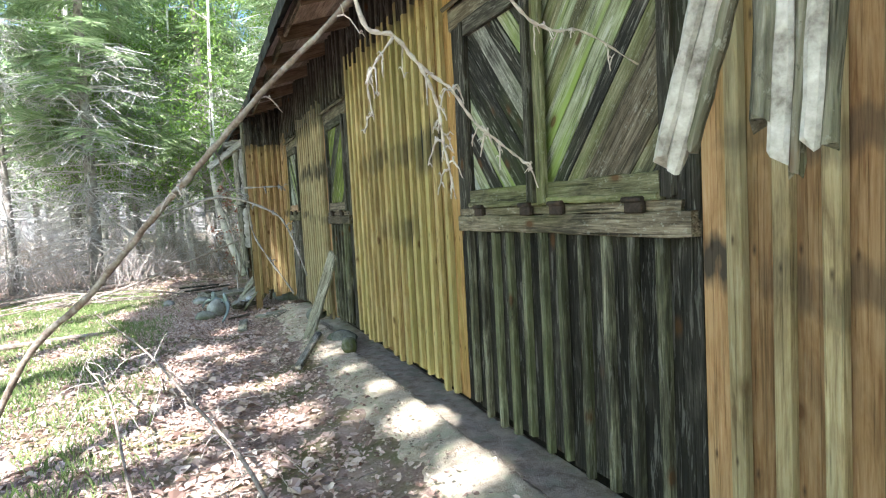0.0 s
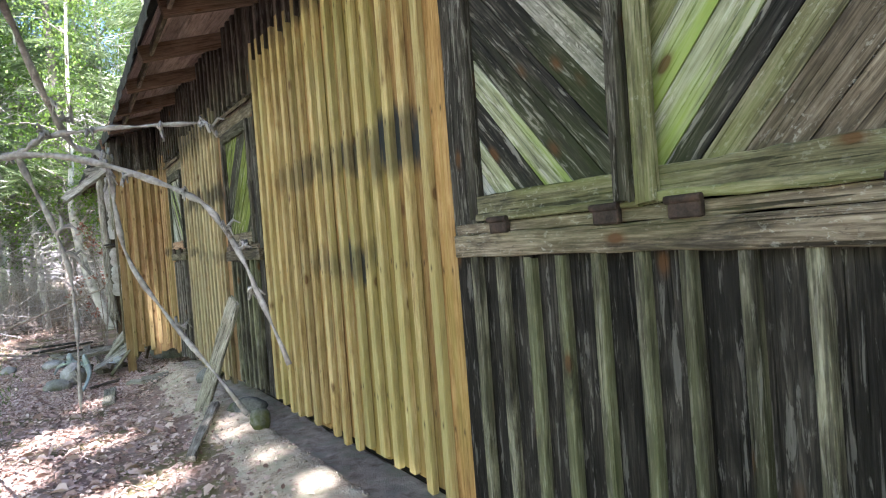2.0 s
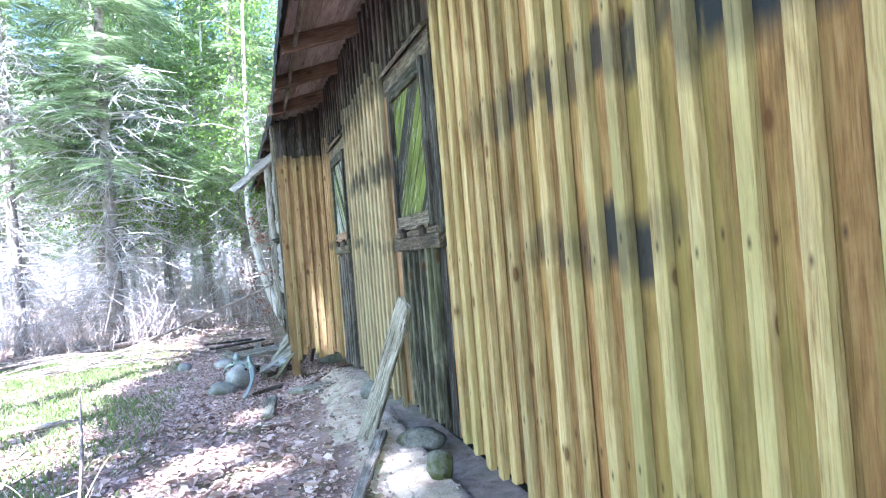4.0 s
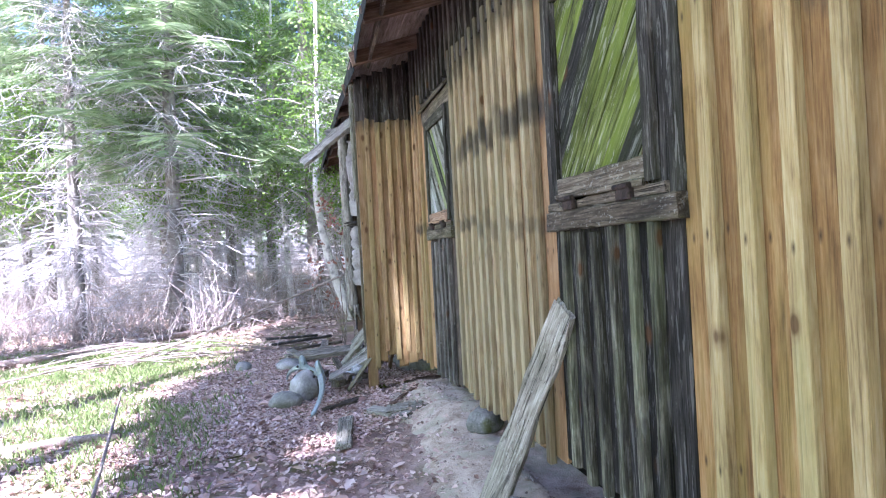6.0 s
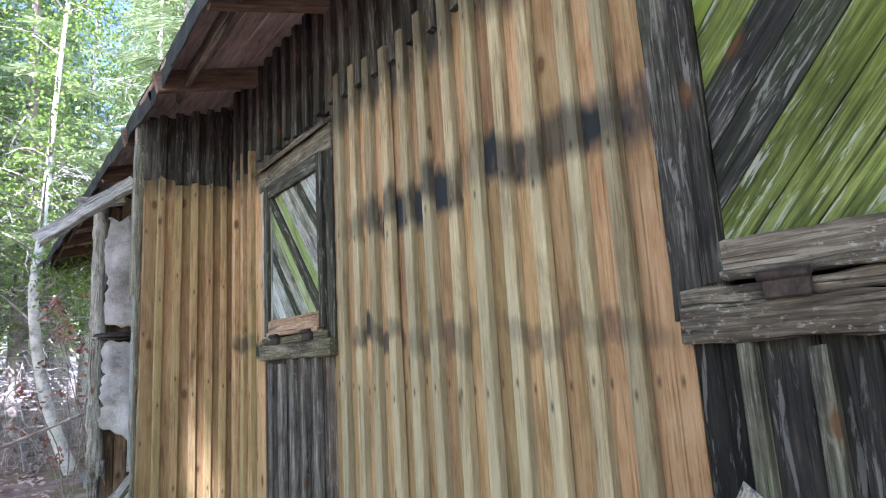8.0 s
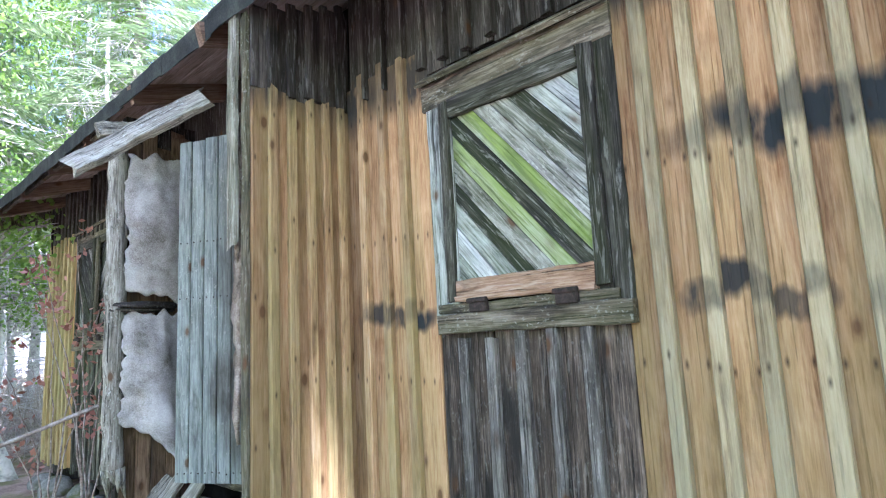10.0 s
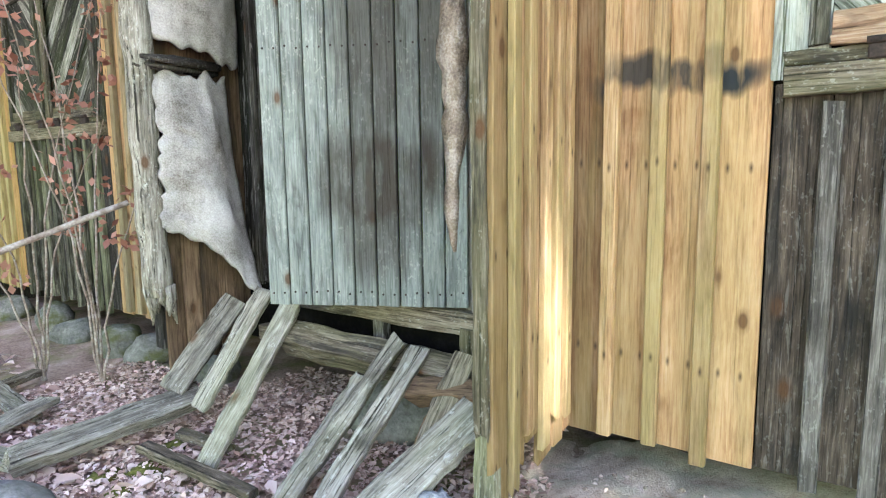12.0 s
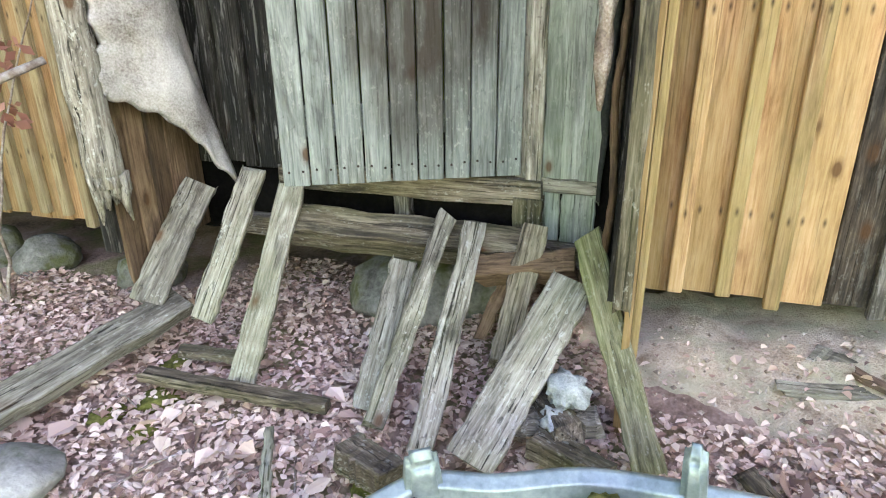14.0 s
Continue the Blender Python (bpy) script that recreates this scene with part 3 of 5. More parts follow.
cladding(13.12, 16.8, 2.46, 3.03, W_UPPER, W_UPPER, 0.003, seed=14)

# porch wing that stands out from the wall: its board face looks back along the shed
wing = tagged(empty("porch_wing", -0.26, 11.29, 0.2), "projecting porch side wall of weathered ochre boards, split at the foot", "porch wall")


def build_wing():
    bm = bmesh.new()
    box(bm, (-0.50, 11.325, 0.42), (-0.005, 11.36, 2.84))
    inv = wing.matrix_basis.inverted()
    part("lining", bm, W_PANEL, wing).matrix_basis = inv
    r = random.Random(5)
    xs = [-0.53, -0.435, -0.34, -0.245, -0.155, -0.07, 0.0]
    for i in range(6):
        w = xs[i + 1] - xs[i]
        lo = (0.02, 0.27, 0.34, 0.22, 0.25, 0.27)[i]
        mid = 2.43 + r.uniform(-0.015, 0.015)
        hi = 2.82 + 0.35 * (xs[i] + 0.5)
        for a, b, mat in ((lo, mid, W_TAN), (mid + 0.002, hi, W_UPPER)):
            ob = part("board", plank_bm(b - a, w - 0.003, 0.02, 4, 0.0025, 0.02 if a < 1 else 0.004, i * 3 + 1), mat, wing)
            ob.matrix_basis = inv @ Matrix.Translation((0.5 * (xs[i] + xs[i + 1]), 11.31 + r.uniform(-0.003, 0.003), a)) @ pose(0, 0, 0, 0, 0, 90)
        if i:
            for a, b, mat in ((lo + r.uniform(-0.05, 0.1), mid, W_TANW), (mid + 0.002, hi, W_UPPER)):
                ob = part("batten", plank_bm(b - a, 0.042, 0.022, 4, 0.003, 0.02 if a < 1 else 0.004, i * 7 + 2), mat, wing)
                ob.matrix_basis = inv @ Matrix.Translation((xs[i], 11.29 + r.uniform(-0.004, 0.002), a)) @ pose(0, 0, 0, 0, 0, 90 + r.uniform(-2, 2))
    ob = part("corner_board", plank_bm(2.35, 0.045, 0.018, 14, 0.007, 0.03, 77), W_TRIM, wing, "grey weathered corner board, rotten at the foot")
    ob.matrix_basis = inv @ pose(-0.532, 11.325, 0.42)
    ob = part("corner_strip", plank_bm(1.1, 0.07, 0.02, 8, 0.006, 0.03, 78), W_SILVER, wing, "pale peeling strip")
    ob.matrix_basis = inv @ pose(-0.545, 11.41, 1.75)


build_wing()


# ---- roof ----
def build_roof():
    """Low-pitched roof; its underside shows as boards over rafters."""
    slope = math.atan2(0.17, 0.57)
    run = 2.85
    y0, y1 = -1.9, 17.2
    roof = tagged(empty("roof", -0.66, 7, 2.75), "low roof with board underside, dark felt edge and rafters", "roof", kind="structure")
    m0 = Matrix.Translation((-0.57, 0, 2.87)) @ Matrix.Rotation(-slope, 4, "Y")
    inv = roof.matrix_basis.inverted()
    def shift(y):
        """The eave runs out of line: further out near the start, in toward the porch."""
        pts = [(-3, -0.20), (3, -0.17), (6, -0.11), (8, -0.05), (11, 0.04), (12.5, 0.0), (17.5, -0.06)]
        for (a, u), (b, v) in zip(pts, pts[1:]):
            if a <= y <= b:
                return u + (v - u) * (y - a) / (b - a)
        return 0.0

    # boards of the underside run along the eave
    for k in range(0, 6):
        bm = plank_bm(y1 - y0, 0.118, 0.02, 12, 0.002, 0.0, 300 + k)
        ob = part("soffit_board", bm, W_SOFFIT, roof)
        ob.matrix_basis = inv @ m0 @ Matrix.Translation((0.06 + 0.12 * k, y0, 0.02)) @ along((0, 0, 0), (0, 1, 0), (0, 0, -1))
    bm = bmesh.new()
    box(bm, (0.75, y0, 0.002), (run, y1, 0.03))
    part("deck", bm, W_SOFFIT, roof).matrix_basis = inv @ m0
    bm = bmesh.new()
    box(bm, (-2.9, y0, 0.0), (0, y1, 0.05))
    part("far_slope", bm, FELT, roof).matrix_basis = inv @ Matrix.Translation((4.95, 0, 2.85)) @ Matrix.Rotation(slope, 4, "Y")
    # felt strips along the edge, hanging over with a ragged lip
    r = random.Random(3)
    n = 34
    step = (y1 - y0) / n
    for k in range(n):
        bm = bmesh.new()
        a, b = y0 + step * k + 0.004, y0 + step * (k + 1) + 0.03
        lift = 0.024 + (k % 2) * 0.006
        ys = [a + (b - a) * i / 5 for i in range(6)]
        prof = [(run, lift), (0.3, lift), (0.0, lift), (-0.032, lift - 0.02), (-0.055, lift - 0.115)]
        grid = []
        for y in ys:
            j = r.uniform(-0.008, 0.008)
            j += shift(y)
            row = [bm.verts.new((x + (j if i > 2 else 0), y, z + (r.uniform(-0.008, 0.006) if i > 2 else 0))) for i, (x, z) in enumerate(prof)]
            row += [bm.verts.new((x + (j if i > 2 else 0) + (0.006 if i > 2 else 0), y, z - (0.008 if i < 4 else 0.0))) for i, (x, z) in reversed(list(enumerate(prof)))]
            grid.append(row)
        m = len(grid[0])
        for p, q in zip(grid, grid[1:]):
            for i in range(m):
                bm.faces.new((p[i], q[i], q[(i + 1) % m], p[(i + 1) % m]))
        bm.faces.new(grid[0])
        bm.faces.new(grid[-1][::-1])
        part("felt_strip", bm, FELT, roof).matrix_basis = inv @ m0
    # rafters
    me = mesh_of("rafter", plank_bm(0.66, 0.055, 0.11, 2, 0.002, 0.004, 41), W_RAFTER)
    y = -1.2
    while y < 17.0:
        shared("rafter", me, roof, inv @ m0 @ Matrix.Translation((-0.04, y, 0.0)) @ along((0, 0, 0), (1, 0, 0), (0, 0, -1)))
        y += 0.92
    # fascia boards, broken off at the porch
    for p, q in (((-0.70, 1.5, 2.84), (-0.415, 10.95, 2.86)), ((-0.52, 13.2, 2.84), (-0.55, 17.15, 2.84))):
        ob = part("fascia_board", plank_bm((Vector(q) - Vector(p)).length, 0.12, 0.025, 16, 0.004, 0.02, 43), W_TRIM, roof, "greenish grey fascia board")
        ob.matrix_basis = inv @ along(p, q, (-1, 0, 0.12))
    bm = bmesh.new()
    box(bm, (0, y1 - 0.04, -0.14), (run, y1, 0.0))
    part("verge_board", bm, W_TRIM, roof).matrix_basis = inv @ m0


build_roof()


# ---- windows behind shutters ----
def clip_poly(poly, lo, hi):
    for ax, sign, lim in ((0, 1, lo[0]), (0, -1, hi[0]), (1, 1, lo[1]), (1, -1, hi[1])):
        out = []
        for i, p in enumerate(poly):
            q = poly[(i + 1) % len(poly)]
            dp, dq = sign * (p[ax] - lim), sign * (q[ax] - lim)
            if dp >= 0:
                out.append(p)
            if dp * dq < 0:
                t = dp / (dp - dq)
                out.append((p[0] + (q[0] - p[0]) * t, p[1] + (q[1] - p[1]) * t))
        poly = out
        if len(poly) < 3:
            return []
    return poly


def diagonal_boards(parent, y0, y1, z0, z1, rise, width, mats, x, seed):
    """Boards nailed aslant; rise +1: their upper ends lie toward +y. Each is a piece with its own thickness."""
    r = random.Random(seed)
    ang = math.radians(48)
    d = Vector((math.cos(ang) * rise, math.sin(ang)))
    nrm = Vector((-d.y, d.x))
    c = Vector((0.5 * (y0 + y1), 0.5 * (z0 + z1)))
    reach = (y1 - y0) + (z1 - z0)
    s = -reach
    laid = 0
    while s < reach:
        w = width * r.uniform(0.8, 1.15)
        a, b = s + 0.0015, s + w - 0.0015
        quad = [c + nrm * a - d * reach, c + nrm * a + d * reach, c + nrm * b + d * reach, c + nrm * b - d * reach]
        if rise * 1 < 0:
            quad = quad[::-1]
        poly = clip_poly([(p.x, p.y) for p in quad], (y0, z0), (y1, z1))
        s += w
        if len(poly) < 3:
            continue
        mid = sum((Vector(p) for p in poly), Vector((0, 0))) / len(poly)
        rot = along((x, mid.x, mid.y), (x, mid.x + d.x, mid.y + d.y), (-1, 0, 0))
        inv = rot.inverted()
        t = 0.016 + r.uniform(-0.003, 0.003)
        bm = bmesh.new()
        back = [bm.verts.new(inv @ Vector((x, p[0], p[1]))) for p in poly]
        front = [bm.verts.new(inv @ Vector((x - t, p[0], p[1]))) for p in poly]
        bm.faces.new(back)
        bm.faces.new(front[::-1])
        for i in range(len(poly)):
            k = (i + 1) % len(poly)
            bm.faces.new((back[k], back[i], front[i], front[k]))
        bmesh.ops.recalc_face_normals(bm, faces=bm.faces)
        ob = part("board", bm, mats[laid % len(mats)] if len(mats) > 9 else r.choice(mats), parent)
        laid += 1
        ob.matrix_basis = parent.matrix_basis.inverted() @ rot


def frame_board(parent, name, p, q, width, thick, mat, seed, facing=(-1, 0, 0), label="", segs=8):
    ob = part(name, plank_bm((Vector(q) - Vector(p)).length, width, thick, segs, 0.0035, 0.006, seed), mat, parent, label)
    ob.matrix_basis = parent.matrix_basis.inverted() @ along(p, q, facing)
    return ob


def build_window(name, y0, y1, z0, z1, leaves, mats, trim, label, seed, header_tilt=0.0, left_w=0.11, right_w=0.12, sill_z=None, board_w=0.088):
    """A boarded window: jambs, header, sill board, drip board, and a shutter leaf for each of leaves (rise of its boards)."""
    win = tagged(empty(name, 0, 0.5 * (y0 + y1), z0), label, "window shutter", "boarded windows")
    z0 = sill_z + 0.185
    n = len(leaves)
    w = (y1 - y0) / n
    rail_z = sill_z + 0.163
    for i, rise in enumerate(leaves):
        a, b = y0 + w * i + 0.004, y0 + w * (i + 1) - 0.004
        diagonal_boards(win, a, b, z0, z1, rise, board_w, mats[i], -0.004, seed + i)
        frame_board(win, "bottom_rail", (-0.021, a, rail_z), (-0.021, b, rail_z), 0.078, 0.026, trim[2], seed + 11 + i, segs=14)
        frame_board(win, "rail_lip", (-0.023, a, rail_z - 0.040), (-0.023, b, rail_z - 0.032), 0.024, 0.036, trim[2], seed + 15 + i)
        frame_board(win, "top_rail", (-0.021, a, z1 - 0.03), (-0.021, b, z1 - 0.03), 0.08, 0.024, trim[1], seed + 21 + i)
        for k, yy in enumerate((a + 0.10, b - 0.12)):
            bm = bmesh.new()
            box(bm, (-0.068, -0.042, -0.034), (-0.046, 0.042, 0.006))
            bmesh.ops.bevel(bm, geom=bm.edges[:], offset=0.004, segments=1, affect="EDGES")
            tube_bm([(-0.066, -0.046, 0.010), (-0.066, 0.046, 0.010)], [0.010, 0.010], 8, bm)
            h = part("hinge", bm, RUST, win, "rusty iron hinge")
            h.matrix_basis = win.matrix_basis.inverted() @ pose(0, yy, sill_z + 0.108)
    for i in range(1, n):
        yy = y0 + w * i
        frame_board(win, "cover_strip", (-0.047, yy - 0.024, sill_z + 0.118), (-0.047, yy - 0.024, z1 - 0.02), 0.062, 0.020, trim[2], seed + 31)
        frame_board(win, "cover_strip", (-0.047, yy + 0.038, sill_z + 0.124), (-0.047, yy + 0.038, z1 - 0.02), 0.050, 0.034, trim[1], seed + 32)
    frame_board(win, "jamb", (0.002, y1 + left_w * 0.5, sill_z + 0.05), (0.002, y1 + left_w * 0.5, z1 + 0.02), left_w, 0.030, trim[3], seed + 41)
    frame_board(win, "jamb", (0.002, y0 - right_w * 0.5, sill_z + 0.05), (0.002, y0 - right_w * 0.5, z1 + 0.02), right_w, 0.030, trim[1], seed + 42)
    frame_board(win, "jamb_strip", (-0.029, y1 + 0.022, z0 - 0.06), (-0.029, y1 + 0.022, z1), 0.045, 0.02, trim[1], seed + 43)
    frame_board(win, "jamb_strip", (-0.029, y0 - 0.025, z0 - 0.06), (-0.029, y0 - 0.025, z1), 0.055, 0.02, trim[1], seed + 44)
    frame_board(win, "header", (0.0, y0 - right_w, z1 + 0.06 - header_tilt), (0.0, y1 + left_w + 0.02, z1 + 0.06 + header_tilt), 0.12, 0.032, trim[0], seed + 51)
    frame_board(win, "drip_board", (-0.030, y0 - right_w, z1 + 0.125 - header_tilt), (-0.030, y1 + left_w + 0.03, z1 + 0.125 + header_tilt), 0.075, 0.022, trim[0], seed + 52, (-0.6, 0, 0.8))
    frame_board(win, "sill", (0.0, y0 - right_w, sill_z + 0.038), (0.0, y1 + left_w * 0.75, sill_z + 0.038), 0.076, 0.058, trim[0], seed + 53, segs=16)
    frame_board(win, "sill_top", (0.0, y0 - right_w * 0.6, sill_z + 0.095), (0.0, y1 + left_w * 0.75, sill_z + 0.095), 0.036, 0.046, trim[0], seed + 54, segs=14)
    return win


build_window("window_1", 3.56, 4.89, 1.42, 2.30, (-1, 1), ([W_TRIMG, W_STREAK, W_TRIMG, W_TRIM, W_BLACKB], [W_PALEB, W_STREAK, W_BLACKB, W_STREAK, W_BLACKB, W_BLACKB, W_BLACKB, W_GREYB, W_BLACKB, W_STREAK, W_BLACKB]), (W_TRIM, W_TRIMD, W_TRIMG, W_TRIMD), "wide boarded window with two mossy diagonal-board shutters", 100, 0.0, 0.17, 0.13, 1.264)
build_window("window_2", 7.50, 8.13, 1.47, 2.27, (-1,), ([W_GREEN, W_GREEN, W_GREEN, W_BLACKB],), (W_TRIM, W_TRIMD, W_TRIM, W_TRIMD), "narrow boarded window with bright green mossy diagonal boards", 200, 0.01, 0.13, 0.16, 1.29)
build_window("window_3", 9.99, 10.60, 1.49, 2.26, (1,), ([W_PALEB, W_PALEB, W_PALEB, W_PALEB, W_BLACKB, W_GREYB, W_STREAK, W_BLACKB, W_STREAK, W_GREYB, W_GREYB, W_BLACKB],), (W_TRIM, W_TRIMD, W_RAIL, W_PALEB), "narrow boarded window with pale grey diagonal boards streaked green", 300, 0.0, 0.13, 0.12, 1.325, 0.060)
build_window("window_4", 14.40, 15.60, 1.52, 2.40, (-1, 1), ([W_BLACKB, W_GREYB], [W_GREYB, W_BLACKB]), (W_TRIM, W_TRIMD, W_TRIM, W_TRIMD), "wide boarded window with dark diagonal-board shutters", 400, 0.0, 0.1, 0.1, 1.38)


# ---- porch ----
def build_door():
    """Board door that stands ajar, hinged beside the wing."""
    hinge, free = Vector((-0.01, 11.70, 0.63)), Vector((-0.37, 12.40, 0.63))
    d = (free - hinge).normalized()
    door = tagged(empty("door", *hinge), "open plank door of blue-grey weathered boards, stained dark in the middle", "door")
    door.matrix_basis = Matrix.Translation(hinge) @ Matrix.Rotation(math.atan2(-d.x, d.y), 4, "Z")
    n, w = 9, (free - hinge).length / 9
    for k in range(n):
        ob = part("board", plank_bm(1.87 + rng.uniform(-0.008, 0.008), w - 0.006, 0.022, 4, 0.0008, 0.002, 500 + k), W_DOOR, door)
        ob.matrix_basis = pose(rng.uniform(-0.0015, 0.0015), w * (k + 0.5), 0)
    for z in (0.20, 1.0, 1.65):
        ob = part("ledge", plank_bm(n * w - 0.04, 0.10, 0.025, 4, 0.001, 0.002, 520), W_DOOR, door)
        ob.matrix_basis = along((0.0, 0.02, z), (0.0, n * w - 0.02, z), (1, 0, 0))
    for z in (0.05, 0.97, 1.28):
        for k in range(n):
            for o in (-0.022, 0.022):
                bm = bmesh.new()
                bmesh.ops.create_icosphere(bm, subdivisions=1, radius=0.0045)
                part("nail_head", bm, RUST, door).matrix_basis = pose(-0.0225, w * (k + 0.5) + o, z + rng.uniform(-0.006, 0.006))
    return door


build_door()
frame_c = tagged(empty("door_frame", 0.0, 12.1, 0.6), "weathered grey door frame with a plank threshold", "door frame", kind="structure")
for nm, p, q, w, t, m in (
    ("jamb", (0.04, 11.69, 0.58), (0.04, 11.69, 2.56), 0.05, 0.05, W_SILVER),
    ("jamb", (0.02, 12.56, 0.58), (0.02, 12.56, 2.56), 0.10, 0.06, W_TRIMD),
    ("head", (0.02, 11.62, 2.58), (0.02, 12.62, 2.58), 0.10, 0.06, W_TRIM),
    ("threshold", (0.02, 11.62, 0.57), (0.02, 12.62, 0.57), 0.09, 0.08, W_TRIM),
    ("under_beam", (0.0, 11.45, 0.36), (0.0, 12.9, 0.36), 0.08, 0.06, W_TRIM),
    ("stub_post", (-0.01, 12.12, 0.30), (-0.01, 12.12, 0.54), 0.06, 0.05, W_TRIMD),
    ("stub_post", (-0.03, 11.66, 0.30), (-0.03, 11.66, 0.56), 0.10, 0.04, W_TRIM),
):
    frame_board(frame_c, nm, p, q, w, t, m, rng.randrange(999))
# lining boards between door and wing corner
lining = tagged(empty("porch_lining", -0.2, 11.55, 0.65), "pale grey boards lining the porch, split and peeling", "wall lining")
LINE_A, LINE_B = Vector((0.0, 11.675, 0)), Vector((0.0, 11.395, 0))
for nm, f, w, lo, hi, out, mat, n, rag in (
    ("stile", 0.09, 0.050, 0.575, 2.52, 0.016, W_SILVER, 8, 0.004),
    ("plate", 0.42, 0.135, 0.625, 2.50, 0.0, W_PLATE, 16, 0.01),
    ("plate", 0.745, 0.070, 0.625, 1.95, 0.002, W_PLATE, 22, 0.10),
    ("foot_panel", 0.22, 0.110, 0.36, 0.572, -0.002, W_PLATE, 6, 0.03),
    ("foot_panel", 0.64, 0.115, 0.38, 0.572, -0.001, W_PLATE, 6, 0.03),
):
    a = LINE_A.lerp(LINE_B, f) + Vector((-1, 0, 0)) * out
    ob = part(nm, plank_bm(hi - lo, w, 0.018, n, 0.006 if nm == "plate" else 0.003, rag, 540 + n), mat, lining)
    ob.matrix_basis = lining.matrix_basis.inverted() @ along((a.x, a.y, lo), (a.x, a.y, hi), (-1, 0, 0))
p, q = LINE_A.lerp(LINE_B, 0.19), LINE_A.lerp(LINE_B, 0.86)
ob = part("foot_board", plank_bm((q - p).length, 0.050, 0.022, 5, 0.002, 0.004, 545), W_SILVER, lining)
ob.matrix_basis = lining.matrix_basis.inverted() @ along((p.x - 0.002, p.y, 0.598), (q.x - 0.002, q.y, 0.596), (-1, 0, 0))
# wall above the door and the dark lining behind
bm = bmesh.new()
box(bm, (-0.02, 11.37, 2.62), (0.0, 13.1, 3.0))
tagged(part("wall_over_door", bm, W_UPPER), "dark boards above the doorway", "wall", kind="structure")

# far side of the porch: brown boards, a log post, torn felt
side = tagged(empty("porch_side_wall", -0.25, 13.0, 0.2), "far porch side wall of bare brown boards", "porch wall")
for k in range(5):
    x = -0.46 + 0.09 * k
    ob = part("board", plank_bm(2.5 - 0.16 + (0.06, 0.12, 0.0, 0.1, 0.05)[k], 0.087, 0.02, 6, 0.003, 0.05, 560 + k), W_BROWN, side)
    ob.matrix_basis = side.matrix_basis.inverted() @ (Matrix.Translation((x + 0.045, 13.03, 0.24 + 0.03 * k)) @ pose(0, 0, 0, 0, 0, 90))
bm = bmesh.new()
box(bm, (-0.47, 13.034, 0.36), (0.0, 13.10, 2.84))
part("backing", bm, W_PANEL, side).matrix_basis = side.matrix_basis.inverted()


def build_post():
    pts = smooth_path([(-0.50, 12.99, 0.62), (-0.515, 12.99, 1.1), (-0.52, 12.98, 1.7), (-0.525, 12.98, 2.35), (-0.53, 12.98, 2.72)], 6, 0.003)
    bm = tube_bm(pts, [0.058 + 0.004 * math.sin(i * 1.7) for i in range(len(pts))], 12, wobble=0.05)
    r = random.Random(8)
    for k in range(9):
        a = k * math.tau / 9
        x, y = -0.50 + 0.045 * math.cos(a), 12.99 + 0.045 * math.sin(a)
        drop = r.uniform(0.08, 0.46) if math.cos(a) > -0.3 else r.uniform(0.05, 0.16)
        tube_bm([(x, y, 0.66), (x + 0.01, y, 0.64 - drop * 0.5), (x + 0.03 * r.random(), y, 0.64 - drop)], [0.024, 0.018, 0.003], 5, bm)
    tagged(part("log_post", bm, W_SILVER), "grey log post with a rotten splintered foot", "post")


build_post()


def torn_sheet(name, x0, x1, z0, z1, y, seed, tail, label, curl=0.0):
    """A sheet of felted wool: bulging, with torn edges; tail: how far its last strip hangs on below."""
    nx, nz = 26, 40
    r = random.Random(seed)
    off = Vector((seed * 5.1, 0, seed))
    vid = {}
    verts = []
    for j in range(nz + 1):
        for i in range(nx + 1):
            u, v = i / nx, j / nz
            left = 0.05 * noise.noise(Vector((v * 3.2, 0, 0)) + off) + 0.035 * noise.noise(Vector((v * 11, 3, 0)) + off) + 0.02 * noise.noise(Vector((v * 30, 3, 5)) + off)
            low = tail * max(0, (u - 0.15)) ** 1.4 + 0.05 * noise.noise(Vector((u * 7, 8, 0)) + off)
            high = 0.06 * noise.noise(Vector((u * 6, 5, 2)) + off)
            x = x0 + left + (x1 - x0 - left) * u
            z = z0 + (0.30 * tail - low) + (z1 + high - z0 - (0.30 * tail - low)) * v
            bulge = 0.10 * math.sin(math.pi * min(1, u * 0.9 + 0.08)) * (0.4 + 0.6 * math.sin(math.pi * v)) + 0.014 * noise.noise(Vector((u * 3, v * 4, 7)) + off) + 0.008 * noise.noise(Vector((u * 13, v * 17, 7)) + off)
            vid[i, j] = len(verts)
            verts.append((x, y - bulge - 0.02 - curl * max(0, u - 0.2) * (1 - v) ** 2, z))
    n = len(verts)
    verts += [(x, yy + 0.018, z) for x, yy, z in verts]
    faces = []
    for j in range(nz):
        for i in range(nx):
            q = (vid[i, j], vid[i + 1, j], vid[i + 1, j + 1], vid[i, j + 1])
            faces += [q, tuple(a + n for a in reversed(q))]
    rim = [vid[i, 0] for i in range(nx + 1)] + [vid[nx, j] for j in range(1, nz + 1)] + [vid[i, nz] for i in range(nx - 1, -1, -1)] + [vid[0, j] for j in range(nz - 1, 0, -1)]
    for a, b in zip(rim, rim[1:] + rim[:1]):
        faces.append((b, a, a + n, b + n))
    tagged(raw(name, verts, faces, WOOL, smooth=True), label, "insulation")


torn_sheet("insulation_sheet", -0.49, -0.06, 1.66, 2.56, 12.97, 3, 0.10, "torn upper sheet of pale grey wool insulation")
torn_sheet("insulation_sheet", -0.49, -0.13, 0.76, 1.56, 12.97, 6, 0.42, "torn lower sheet of grey wool insulation with a hanging strip", 0.24)


